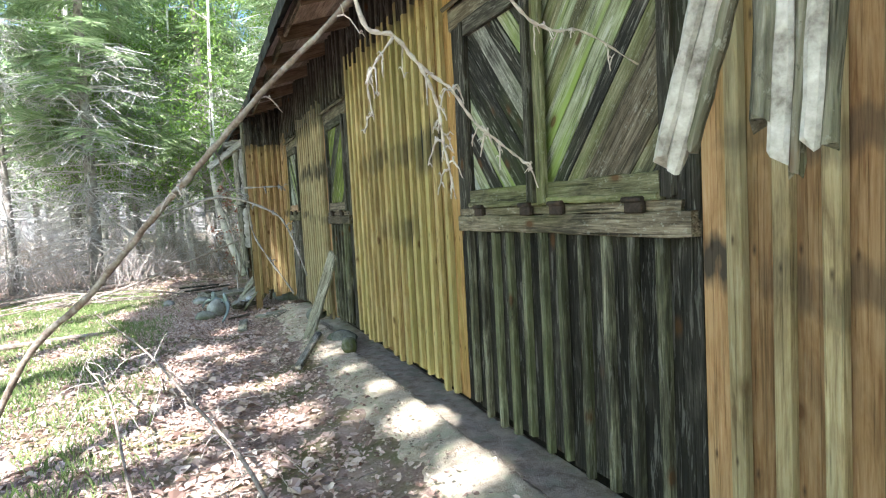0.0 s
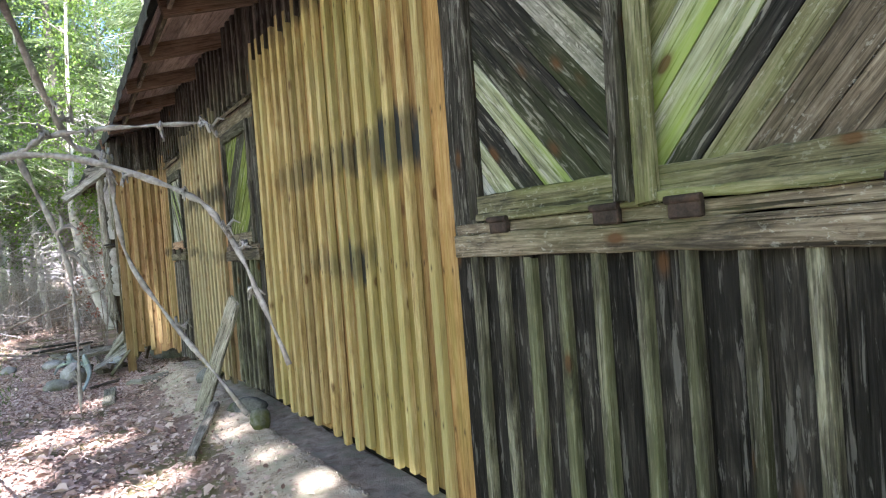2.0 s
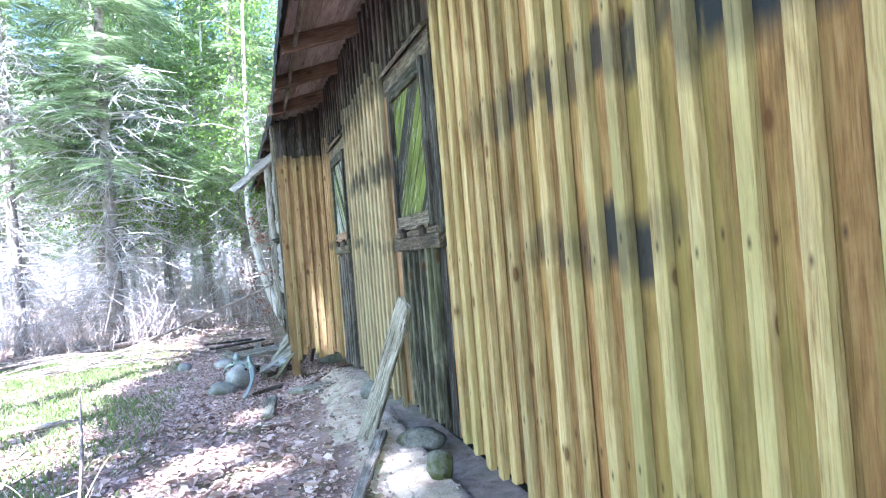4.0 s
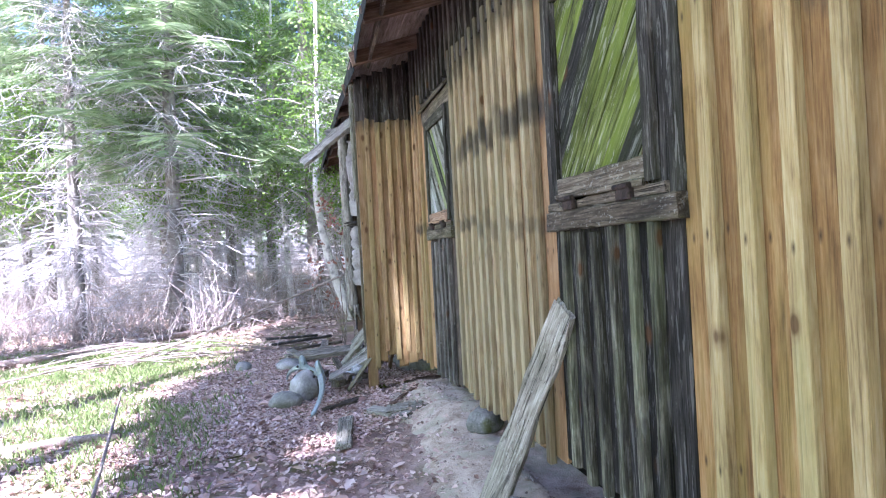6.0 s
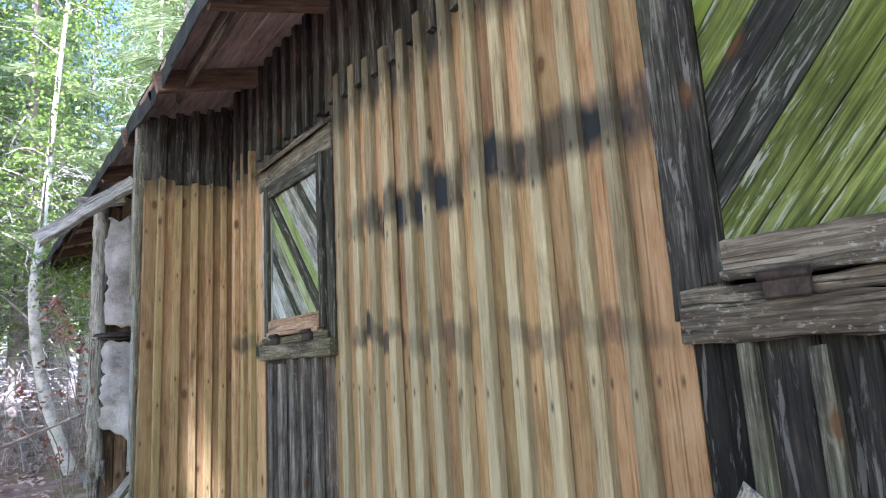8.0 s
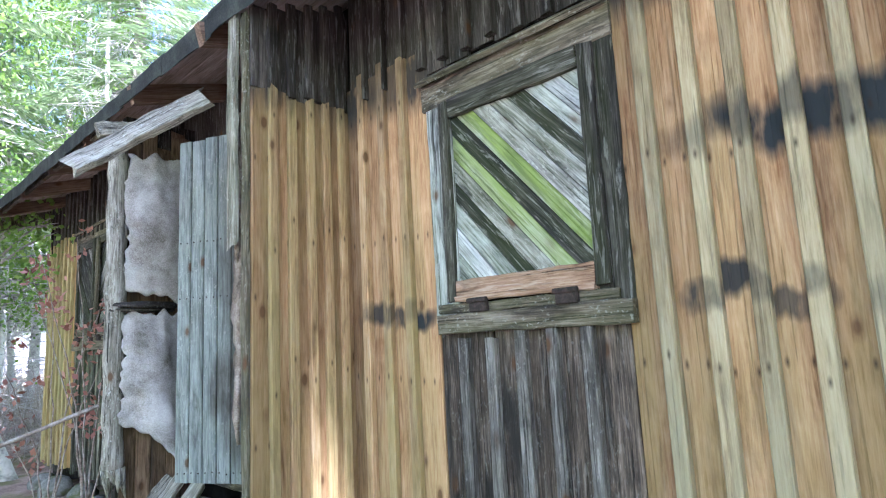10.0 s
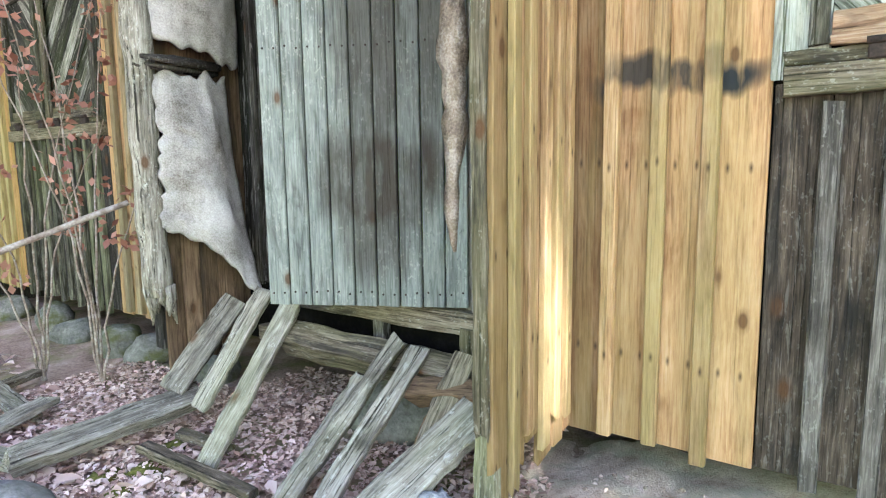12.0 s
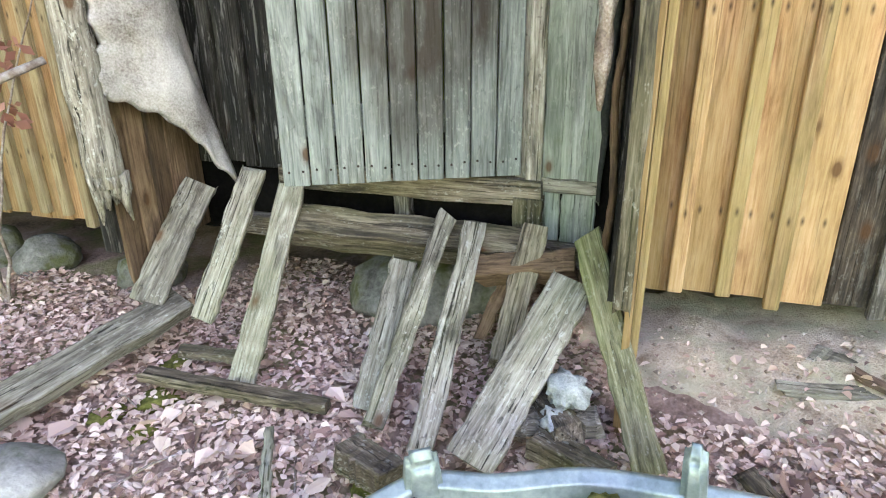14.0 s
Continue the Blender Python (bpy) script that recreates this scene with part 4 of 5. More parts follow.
def hanging_rag(x, y, z, length, width, seed):
    r = random.Random(seed)
    rag = tagged(empty("insulation_rag", x, y, z), "ragged strip of hanging wool insulation", "insulation")
    for k in range(7):
        a = x + r.uniform(-width, width) * 0.4
        b = y + r.uniform(-width, width) * 0.4
        pts = smooth_path([(a, b, z), (a + r.uniform(-0.02, 0.02), b + r.uniform(-0.02, 0.02), z - length * 0.5), (a + r.uniform(-0.03, 0.03), b, z - length * r.uniform(0.6, 1.0))], 4, 0.008)
        bm = tube_bm(pts, [0.018 * (1 - i / len(pts)) + 0.004 for i in range(len(pts))], 6, None, 0.4)
        part("strand", bm, OLD_WOOL, rag).matrix_basis = rag.matrix_basis.inverted()


hanging_rag(-0.50, 11.43, 2.25, 0.75, 0.05, 1)


def torn_strip(x, y, z0, z1, width, depth, turn, seed, mat, label):
    """A hanging strip whose two edges are torn: a thick ribbon of uneven width."""
    r = random.Random(seed)
    n = 44
    V, F = [], []
    off = Vector((seed * 3.7, 1.0, seed))
    for i in range(n + 1):
        f = i / n
        taper = min(1, f * 5 + 0.15)
        mid = 0.25 * width * noise.noise(Vector((f * 5, 0, 0)) + off)
        half = width * 0.5 * taper * (0.75 + 0.5 * noise.noise(Vector((f * 9, 2, 0)) + off) + 0.35 * noise.noise(Vector((f * 31, 2, 4)) + off))
        bow = depth * noise.noise(Vector((f * 4, 7, 0)) + off)
        z = z0 + (z1 - z0) * f
        for u, b in ((-1, 0.0), (0, -0.012), (1, 0.0), (0, 0.010)):
            V.append((bow + b + r.uniform(-0.002, 0.002), mid + half * u, z - (z0 if z0 < z1 else z1)))
    for i in range(n):
        for k in range(4):
            a, b = i * 4 + k, i * 4 + (k + 1) % 4
            F.append((a, b, b + 4, a + 4))
    F += [(3, 2, 1, 0), (n * 4, n * 4 + 1, n * 4 + 2, n * 4 + 3)]
    ob = raw("torn_strip", V, F, mat, smooth=True)
    ob.matrix_basis = pose(x, y, z0, 0, 0, turn)
    tagged(ob, label, "insulation", "torn strips")


torn_strip(-0.20, 11.385, 0.66, 2.5, 0.07, 0.02, 90, 4, OLD_WOOL, "torn strip of pale wool insulation in the porch corner")
torn_strip(-0.045, 11.425, 0.56, 1.9, 0.05, 0.02, 40, 9, FELT, "ragged strip of black tar paper in the porch corner")
torn_strip(-0.515, 11.42, 0.92, 2.35, 0.09, 0.04, 20, 13, OLD_WOOL, "ragged grey insulation hanging behind the corner board")
torn_strip(-0.33, 11.385, 0.45, 1.5, 0.05, 0.02, 90, 21, W_BROWN, "rotten brown splintered board end in the porch corner")
# splintered rail between the sheets
rail = tagged(empty("splintered_rail", -0.38, 12.9, 1.6), "dark splintered rail between the felt sheets", "rail")
for k in range(10):
    z = 1.575 + rng.uniform(0, 0.05)
    y = 12.90 + rng.uniform(-0.02, 0.05)
    bm = tube_bm([(-0.58 + rng.uniform(0, 0.06), y, z), (-0.4, y, z + rng.uniform(-0.01, 0.01)), (-0.18, y + 0.03, z + rng.uniform(-0.01, 0.01))], [0.005, 0.011, 0.010], 5, None, 0.2)
    part("splinter", bm, W_UPPER, rail).matrix_basis = rail.matrix_basis.inverted()
broken = lay_plank("broken_board", (-0.97, 12.13, 2.19), (-0.47, 11.86, 2.57), 0.13, 0.035, W_SILVER, (-0.5, -0.6, 0.5), label="broken silver-grey board hanging from the eave", category="board", ragged=0.05, segs=14)
lay_plank("board_stub", (-0.72, 12.75, 2.60), (-0.42, 12.70, 2.66), 0.08, 0.05, W_SILVER, (-0.3, -0.9, 0.1), label="broken rafter stub at the porch eave", category="board", ragged=0.03)

# loose boards in front of the doorway
LOOSE = [
    ((-0.24, 12.60, 0.63), (-0.56, 12.64, 0.20), 0.085, 0.025, W_SILVER, (-0.5, -0.3, 0.7)),
    ((-0.21, 12.47, 0.57), (-0.70, 12.42, 0.05), 0.088, 0.028, W_SILVER, (-0.6, -0.3, 0.7)),
    ((-0.20, 12.06, 0.34), (-0.67, 12.01, 0.05), 0.090, 0.025, W_SILVER, (-0.5, -0.3, 0.7)),
    ((-0.17, 11.915, 0.50), (-0.76, 11.95, 0.06), 0.062, 0.035, W_SILVER, (-0.5, -0.4, 0.7)),
    ((-0.16, 11.815, 0.48), (-0.81, 11.79, 0.06), 0.075, 0.030, W_SILVER, (-0.5, -0.3, 0.7)),
    ((-0.16, 11.617, 0.485), (-0.42, 11.66, 0.12), 0.088, 0.035, W_TRIM, (-0.6, -0.2, 0.7)),
    ((-0.30, 11.47, 0.36), (-0.84, 11.65, 0.07), 0.135, 0.045, W_SILVER, (-0.4, -0.2, 0.8)),
    ((-0.28, 11.435, 0.52), (-0.71, 11.205, 0.05), 0.085, 0.03, W_TRIMG, (-0.8, 0.2, 0.4)),
    ((-0.22, 11.685, 0.335), (-0.26, 11.77, 0.12), 0.045, 0.03, W_BROWN, (-0.8, -0.2, 0.4)),
    ((-0.19, 12.883, 0.55), (-0.52, 12.91, 0.21), 0.12, 0.022, W_SILVER, (-0.6, -0.5, 0.5)),
    ((-0.42, 12.86, 0.15), (-1.12, 12.98, 0.09), 0.11, 0.06, W_SILVER, (-0.2, -0.5, 0.9)),
    ((-0.76, 12.72, 0.085), (-0.72, 12.10, 0.065), 0.055, 0.03, W_TRIM, (0, 0, 1)),
    ((-0.62, 12.70, 0.095), (-0.58, 12.42, 0.085), 0.05, 0.025, W_TRIM, (0, 0, 1)),
    ((-0.84, 12.22, 0.06), (-1.12, 12.06, 0.05), 0.03, 0.012, W_SILVER, (0, 0, 1)),
    ((-0.55, 11.52, 0.10), (-0.72, 11.42, 0.12), 0.09, 0.05, W_TRIM, (0, -0.2, 1)),
    ((-0.66, 11.58, 0.08), (-0.62, 11.34, 0.10), 0.08, 0.05, W_SILVER, (0, -0.2, 1)),
    ((-0.72, 11.50, 0.07), (-0.82, 11.32, 0.08), 0.08, 0.06, W_TRIM, (0, -0.2, 1)),
    ((-0.90, 11.95, 0.06), (-0.96, 11.80, 0.06), 0.09, 0.07, W_TRIM, (0, -0.2, 1)),
    ((-0.28, 10.86, 0.10), (-0.24, 10.20, 0.12), 0.05, 0.022, W_SILVER, (-0.2, 0, 1)),
    ((-0.22, 10.66, 0.15), (-0.50, 10.30, 0.10), 0.035, 0.02, W_RAFTER, (-0.2, 0, 1)),
    ((-0.12, 10.74, 0.15), (-0.22, 10.60, 0.13), 0.09, 0.008, W_SILVER, (-0.4, 0, 1)),
    ((-0.62, 10.98, 0.035), (-0.80, 10.86, 0.03), 0.06, 0.02, W_TRIM, (0, 0, 1)),
    ((-0.70, 10.86, 0.035), (-0.95, 10.72, 0.03), 0.07, 0.02, W_TRIM, (0, 0, 1)),
    ((-0.58, 10.62, 0.035), (-0.78, 10.52, 0.03), 0.09, 0.015, W_SILVER, (0, 0, 1)),
    # beyond the porch
    ((-0.86, 13.5, 0.06), (-0.80, 14.3, 0.07), 0.10, 0.03, W_SILVER, (0, 0, 1)),
    ((-1.30, 13.3, 0.07), (-0.75, 13.55, 0.09), 0.11, 0.03, W_SILVER, (0, 0, 1)),
    ((-1.05, 12.98, 0.06), (-1.25, 13.5, 0.10), 0.10, 0.03, W_SILVER, (0, -0.3, 1)),
    ((-1.3, 13.9, 0.05), (-0.6, 14.1, 0.07), 0.09, 0.03, W_TRIM, (0, 0, 1)),
    ((-1.5, 14.5, 0.05), (-0.7, 14.9, 0.06), 0.08, 0.03, W_TRIMD, (0, 0, 1)),
    ((-1.6, 14.9, 0.08), (-0.9, 14.6, 0.12), 0.08, 0.03, W_PANEL, (0, 0, 1)),
    # along the wall before the porch
    ((-0.86, 9.72, 0.03), (-0.80, 10.25, 0.06), 0.11, 0.03, W_SILVER, (-0.2, -0.2, 1)),
    ((-0.40, 9.95, 0.12), (-0.62, 10.35, 0.09), 0.09, 0.025, W_SILVER, (-0.2, -0.2, 1)),
    ((-0.30, 10.05, 0.15), (-0.52, 10.10, 0.13), 0.10, 0.03, W_SILVER, (-0.2, -0.2, 1)),
    ((-0.14, 9.90, 0.17), (-0.46, 10.20, 0.13), 0.035, 0.02, W_TRIM, (-0.2, -0.2, 1)),
    ((-0.22, 8.30, 0.15), (-0.60, 7.30, 0.075), 0.07, 0.035, W_SILVER, (0, 0, 1)),
]
for p, q, w, t, m, f in LOOSE:
    lay_plank("loose_plank", p, q, w, t, m, f, label="weathered broken plank lying loose before the shed", category="plank", group="loose planks", wear=0.0050, ragged=0.016, taper=0.08, segs=14)
lay_plank("fallen_beam", (-0.20, 12.47, 0.40), (-0.10, 11.66, 0.36), 0.11, 0.11, W_TRIM, (-0.6, 0, 0.8), label="heavy greenish beam fallen under the door", category="beam", ragged=0.015)
lay_plank("fallen_beam", (-0.24, 11.78, 0.33), (-0.18, 11.48, 0.36), 0.08, 0.08, W_BROWN, (-0.6, 0, 0.8), label="rotten beam end with leaves on it", category="beam", ragged=0.03)
lay_plank("leaning_plank", (-0.30, 8.47, 0.04), (-0.045, 8.10, 0.98), 0.15, 0.026, W_SILVER, (-0.9, -0.5, 0.1), label="pale plank leaning against the shed wall", category="plank", ragged=0.03, taper=0.25)


# ---- car bumper, stones ----
def build_bumper():
    core = smooth_path([(-1.251, 12.004, 0.07), (-1.223, 11.908, 0.14), (-1.177, 11.777, 0.195), (-1.095, 11.672, 0.228), (-1.041, 11.528, 0.215), (-0.964, 11.34, 0.215), (-0.955, 11.09, 0.222), (-0.952, 10.919, 0.21), (-0.955, 10.76, 0.175), (-0.99, 10.64, 0.11), (-1.04, 10.56, 0.04)], 8)
    bumper = tagged(empty("car_bumper", *core[len(core) // 2]), "pale grey-blue old car bumper with two overriders on the leaves", "car bumper")
    inv = bumper.matrix_basis.inverted()
    bm = bmesh.new()
    prof = [(-0.046, -0.016), (-0.044, 0.004), (-0.034, 0.013), (-0.012, 0.017), (-0.006, 0.024), (0.006, 0.024), (0.012, 0.017), (0.034, 0.013), (0.044, 0.004), (0.046, -0.016), (0.041, -0.016), (0.038, 0.0), (0.0, 0.010), (-0.038, 0.0), (-0.041, -0.016)]
    rings = []
    for i, p in enumerate(core):
        d = (core[min(i + 1, len(core) - 1)] - core[max(i - 1, 0)]).normalized()
        out = Vector((-0.80, 0, 0.55))
        out = (out - d * d.dot(out)).normalized()
        side_v = d.cross(out)
        k = 0.5 if i in (0, len(core) - 1) else 0.70
        rings.append([bm.verts.new(inv @ (p + side_v * a * k + out * b * k)) for a, b in prof])
    for p, q in zip(rings, rings[1:]):
        for k in range(len(prof)):
            bm.faces.new((p[k], p[(k + 1) % len(prof)], q[(k + 1) % len(prof)], q[k])).smooth = True
    bm.faces.new(rings[0][::-1])
    bm.faces.new(rings[-1])
    part("bar", bm, METAL, bumper)
    for at, ang, broad, deep, tall in ((core[24], 30, 0.085, 0.065, 0.12), (core[46], -8, 0.055, 0.075, 0.20)):
        bm = bmesh.new()
        bmesh.ops.create_cube(bm, size=1.0)
        bmesh.ops.subdivide_edges(bm, edges=bm.edges[:], cuts=2, use_grid_fill=True)
        for v in bm.verts:
            t = v.co.z + 0.5
            v.co = Vector((v.co.x * deep * (1 - 0.40 * t), v.co.y * broad * (1 - 0.22 * t), v.co.z * tall + 0.02 * v.co.x))
        bmesh.ops.bevel(bm, geom=[e for e in bm.edges if e.calc_face_angle(0) > 0.5], offset=0.012, segments=3, affect="EDGES")
        for f in bm.faces:
            f.smooth = True
        o = part("overrider", bm, METAL, bumper, "upright pale metal overrider")
        o.matrix_basis = inv @ Matrix.Translation(at + Vector((0.0, 0.0, 0.035))) @ pose(0, 0, 0, -4, -14, ang)
        bm = bmesh.new()
        bmesh.ops.create_cone(bm, segments=10, radius1=0.012, radius2=0.012, depth=0.02, cap_ends=True)
        part("bolt", bm, RUST, bumper).matrix_basis = inv @ Matrix.Translation(at + Vector((-0.05, 0, 0.0))) @ pose(0, 0, 0, 0, 80, 0)
    bm = tube_bm(smooth_path([(-1.17, 11.78, 0.12), (-1.20, 11.66, 0.07), (-1.16, 11.56, 0.03)], 5), [0.018] * 11, 6)
    part("bracket", bm, RUST, bumper, "rusty curved bracket").matrix_basis = inv


build_bumper()


def stone(name, x, y, rx, ry, rz, seed, mat=STONE, label="rounded grey field stone on the forest floor", sink=0.35, group="field stones", z=None):
    ob = part(name, rock_bm(rx, ry, rz, seed), mat)
    ob.location = (x, y, (ground_z(x, y) if z is None else z) + rz * (1 - sink))
    ob.rotation_euler = (0, 0, seed * 1.3)
    return tagged(ob, label, "stone", group)


stone("mossy_stone", -1.09, 11.27, 0.135, 0.12, 0.16, 2, STONE, "flat pale stone with a cap of moss", 0.45)
stone("stone", -1.24, 11.02, 0.13, 0.12, 0.08, 5)
stone("stone", -1.24, 12.76, 0.16, 0.15, 0.07, 4, STONE, "flat pale round stone among leaves", 0.2)
stone("stone", -1.75, 13.0, 0.10, 0.09, 0.07, 9)
stone("stone", -0.08, 7.56, 0.065, 0.07, 0.10, 12, STONE_MOSS, "pointed mossy stone under the wall", 0.3)
stone("stone", -0.02, 8.15, 0.09, 0.15, 0.09, 13, STONE_MOSS, "green mossy foundation stone under the wall", 0.45)
stone("stone", 0.0, 9.45, 0.10, 0.18, 0.10, 14, STONE_MOSS, "green mossy foundation stone under the wall", 0.45)
stone("stone", 0.16, 12.0, 0.24, 0.42, 0.17, 15, STONE_MOSS, "big mossy foundation stone under the door", 0.45)
for k in range(7):
    stone("foundation_stone", -0.02 + rng.uniform(-0.05, 0.05), 13.4 + k * 0.5 + rng.uniform(-0.15, 0.15), 0.10 + rng.uniform(0, 0.05), 0.15, 0.09 + rng.uniform(0, 0.04), 20 + k, STONE_MOSS, "mossy foundation stone under the far wall", 0.55, "foundation stones")


def wool_tuft(x, y, z, size, seed):
    r = random.Random(seed)
    bm = rock_bm(size, size * 0.8, size * 0.6, seed, 3, 0.5)
    for v in bm.verts:
        v.co *= 1 + r.uniform(-0.3, 0.35)
    ob = part("wool_tuft", bm, WHITE_WOOL)
    ob.location = (x, y, z)
    tagged(ob, "tuft of white insulation wool on broken planks", "insulation", "wool tufts")


wool_tuft(-0.60, 11.44, 0.20, 0.06, 3)
wool_tuft(-0.68, 11.46, 0.15, 0.035, 5)


# ---- forest ----
# spots to be sunlit, with radii; unseen crowns are cut open toward each
GAPS = [((-0.19, 11.27, 1.34), 0.075), ((-0.19, 11.27, 1.20), 0.085), ((-0.195, 11.27, 1.06), 0.095), ((-0.20, 11.27, 0.92), 0.105), ((-0.20, 11.27, 0.78), 0.11), ((-0.195, 11.27, 0.64), 0.115), ((-0.19, 11.27, 0.50), 0.12), ((-0.185, 11.27, 0.36), 0.12), ((-0.13, 11.0, 0.12), 0.09), ((-0.12, 6.3, 0.12), 0.20), ((-0.14, 5.6, 0.12), 0.26), ((-0.20, 4.75, 0.12), 0.25), ((-0.38, 4.6, 0.12), 0.20), ((-0.2, 6.95, 0.12), 0.18), ((-0.29, 7.55, 0.12), 0.18), ((-0.25, 7.85, 0.12), 0.18), ((-0.45, 5.9, 0.1), 0.12), ((-3.6, 11.0, 0.0), 0.9), ((-4.2, 9.0, 0.0), 0.8), ((-1.35, 5.4, 0.0), 0.30), ((-1.6, 6.4, 0.0), 0.38), ((-1.15, 7.2, 0.0), 0.22), ((-1.75, 7.9, 0.0), 0.42), ((-1.3, 8.9, 0.0), 0.28), ((-2.1, 5.0, 0.0), 0.40), ((-2.4, 6.6, 0.0), 0.45), ((-1.0, 4.4, 0.0), 0.18), ((-1.0, 9.9, 0.0), 0.22)]
_gr = random.Random(15)
GAPS += [((_gr.uniform(-3.0, -0.75), _gr.uniform(4.2, 10.4), 0.0), _gr.uniform(0.07, 0.23)) for _ in range(40)]
SUN_A = SUN_FROM.cross(Vector((0, 0, 1))).normalized()
SUN_B = SUN_FROM.cross(SUN_A)
FLAT_GAPS = [(SUN_A.dot(Vector(g)), SUN_B.dot(Vector(g)), rr * rr) for g, rr in GAPS]


def in_gap(p):
    a, b = SUN_A.dot(p), SUN_B.dot(p)
    for u, v, rr in FLAT_GAPS:
        if (a - u) ** 2 + (b - v) ** 2 < rr:
            return True
    return False


def spruce_meshes(seed, height, spread, green_from):
    """Trunk, bare lower twigs and needle crown of one spruce, as three meshes."""
    r = random.Random(seed)
    pts = [(0.03 * math.sin(i * 0.9 + seed) * i / 6, 0.03 * math.cos(i * 1.1 + seed) * i / 6, height * i / 12) for i in range(13)]
    trunk = mesh_of("trunk", tube_bm(pts, [max(0.012, 0.13 * height / 12 * (1 - i / 12.5)) for i in range(13)], 10, wobble=0.06), BARK)
    dead = bmesh.new()
    for k in range(230):
        z = r.uniform(0.25, green_from + 2.2)
        a = r.uniform(0, math.tau)
        ln = r.uniform(0.5, 1.5) * spread / 1.8
        d = Vector((math.cos(a), math.sin(a), 0))
        tip = d * ln + Vector((0, 0, z - r.uniform(0.05, 0.45)))
        mid = d * ln * 0.5 + Vector((0, 0, z + r.uniform(-0.08, 0.08)))
        tube_bm([(0, 0, z), mid, tip], [0.013, 0.010, 0.005], 4, dead, cap=False)
        for s in range(6):
            f = r.uniform(0.3, 1.0)
            b = (d * ln * f) + Vector((0, 0, z - 0.25 * f * f))
            e = b + Vector((r.uniform(-0.3, 0.3), r.uniform(-0.3, 0.3), r.uniform(-0.4, 0.05)))
            tube_bm([b, e], [0.006, 0.003], 3, dead, cap=False)
    dead = mesh_of("lower_crown", dead, W_LOWER)
    V, F = [], []
    z = green_from
    while z < height - 0.3:
        f = (z - green_from) / (height - green_from)
        reach = spread * (1 - f) ** 0.8 * r.uniform(0.75, 1.1) + 0.15
        for b in range(4):
            a = r.uniform(0, math.tau)
            d = Vector((math.cos(a), math.sin(a), 0))
            s = Vector((-d.y, d.x, 0))
            ln = reach * r.uniform(0.7, 1.1)
            n = int(16 + 11 * ln)
            for i in range(n):
                t = (i + 0.5) / n
                base = d * ln * t + Vector((0, 0, z - 0.35 * ln * t * t + 0.10 * t))
                wide = 0.42 * ln * (1 - t) ** 0.7 * min(1, t * 4) + 0.05
                for side in (-1, 1):
                    q = s * side * wide * r.uniform(0.5, 1.1) + d * wide * r.uniform(0.3, 0.8) + Vector((0, 0, -r.uniform(0.05, 0.5) * wide - 0.02))
                    w = d * r.uniform(0.012, 0.024) + Vector((0, 0, r.uniform(-0.01, 0.01)))
                    i0 = len(V)
                    m = base + q * 0.5 + Vector((0, 0, 0.01))
                    V.extend([base, m + w, base + q, m - w])
                    F.append((i0, i0 + 1, i0 + 2, i0 + 3))
        z += r.uniform(0.16, 0.26)
    me = bpy.data.meshes.new("crown")
    me.from_pydata([tuple(v) for v in V], [], F)
    me.materials.append(NEEDLES)
    return trunk, dead, me


SPRUCES = [spruce_meshes(1, 11.0, 1.6, 4.0), spruce_meshes(2, 13.0, 2.0, 2.8), spruce_meshes(3, 9.0, 1.4, 3.2), spruce_meshes(4, 15.0, 1.9, 5.4)]


def plant_spruce(x, y, kind, size, turn):
    t = tagged(empty("spruce_tree", x, y, ground_z(x, y) - 0.05), "tall spruce with grey bare lower twigs and green boughs", "tree", "forest trees")
    t.matrix_basis = Matrix.Translation(t.location) @ Matrix.Rotation(turn, 4, "Z") @ Matrix.Rotation(radians(rng.uniform(-1.5, 1.5)), 4, "X") @ Matrix.Diagonal((size, size, size, 1))
    for nm, me in zip(("trunk", "lower_crown", "crown"), SPRUCES[kind]):
        shared(nm, me, t, Matrix.Identity(4))


def birch_meshes(seed, bend):
    r = random.Random(seed)
    h = 10.0
    pts = smooth_path([(0, 0, -0.1), (bend[0] * 0.6, 0, 0.9), (bend[0], 0, 2.3), (bend[1] * 1.12, 0.05, 3.6), (bend[1] * 0.9, 0.1, 6), (bend[1] * 0.4, 0, h)], 5)
    bm = tube_bm(pts, [0.095 * (1 - 0.85 * i / len(pts)) for i in range(len(pts))], 10, wobble=0.05)
    limbs = bmesh.new()
    V, F = [], []
    for k in range(34):
        i = r.randrange(len(pts) // 3, len(pts))
        b = pts[i]
        a = r.uniform(0, math.tau)
        ln = r.uniform(0.8, 2.0) * (1.25 - b.z / h)
        d = Vector((math.cos(a), math.sin(a), r.uniform(0.2, 0.9))).normalized()
        p = smooth_path([b, b + d * ln * 0.5, b + d * ln + Vector((0, 0, -0.3))], 3)
        tube_bm(p, [0.018 * (1 - j / len(p)) + 0.003 for j in range(len(p))], 4, limbs, cap=False)
        for _ in range(150):
            c = p[r.randrange(2, len(p))] + Vector([r.gauss(0, 0.26) for _ in range(3)])
            s = r.uniform(0.022, 0.04)
            u = Vector([r.gauss(0, 1) for _ in range(3)]).normalized() * s
            w = u.cross(Vector([r.gauss(0, 1) for _ in range(3)])).normalized() * s * 0.7
            i0 = len(V)
            V.extend([c - u, c + w, c + u, c - w])
            F.append((i0, i0 + 1, i0 + 2, i0 + 3))
    me = bpy.data.meshes.new("crown")
    me.from_pydata([tuple(v) for v in V], [], F)
    me.materials.append(BIRCH_LEAF)
    return mesh_of("trunk", bm, BIRCH), mesh_of("branchwork", limbs, BARK), me


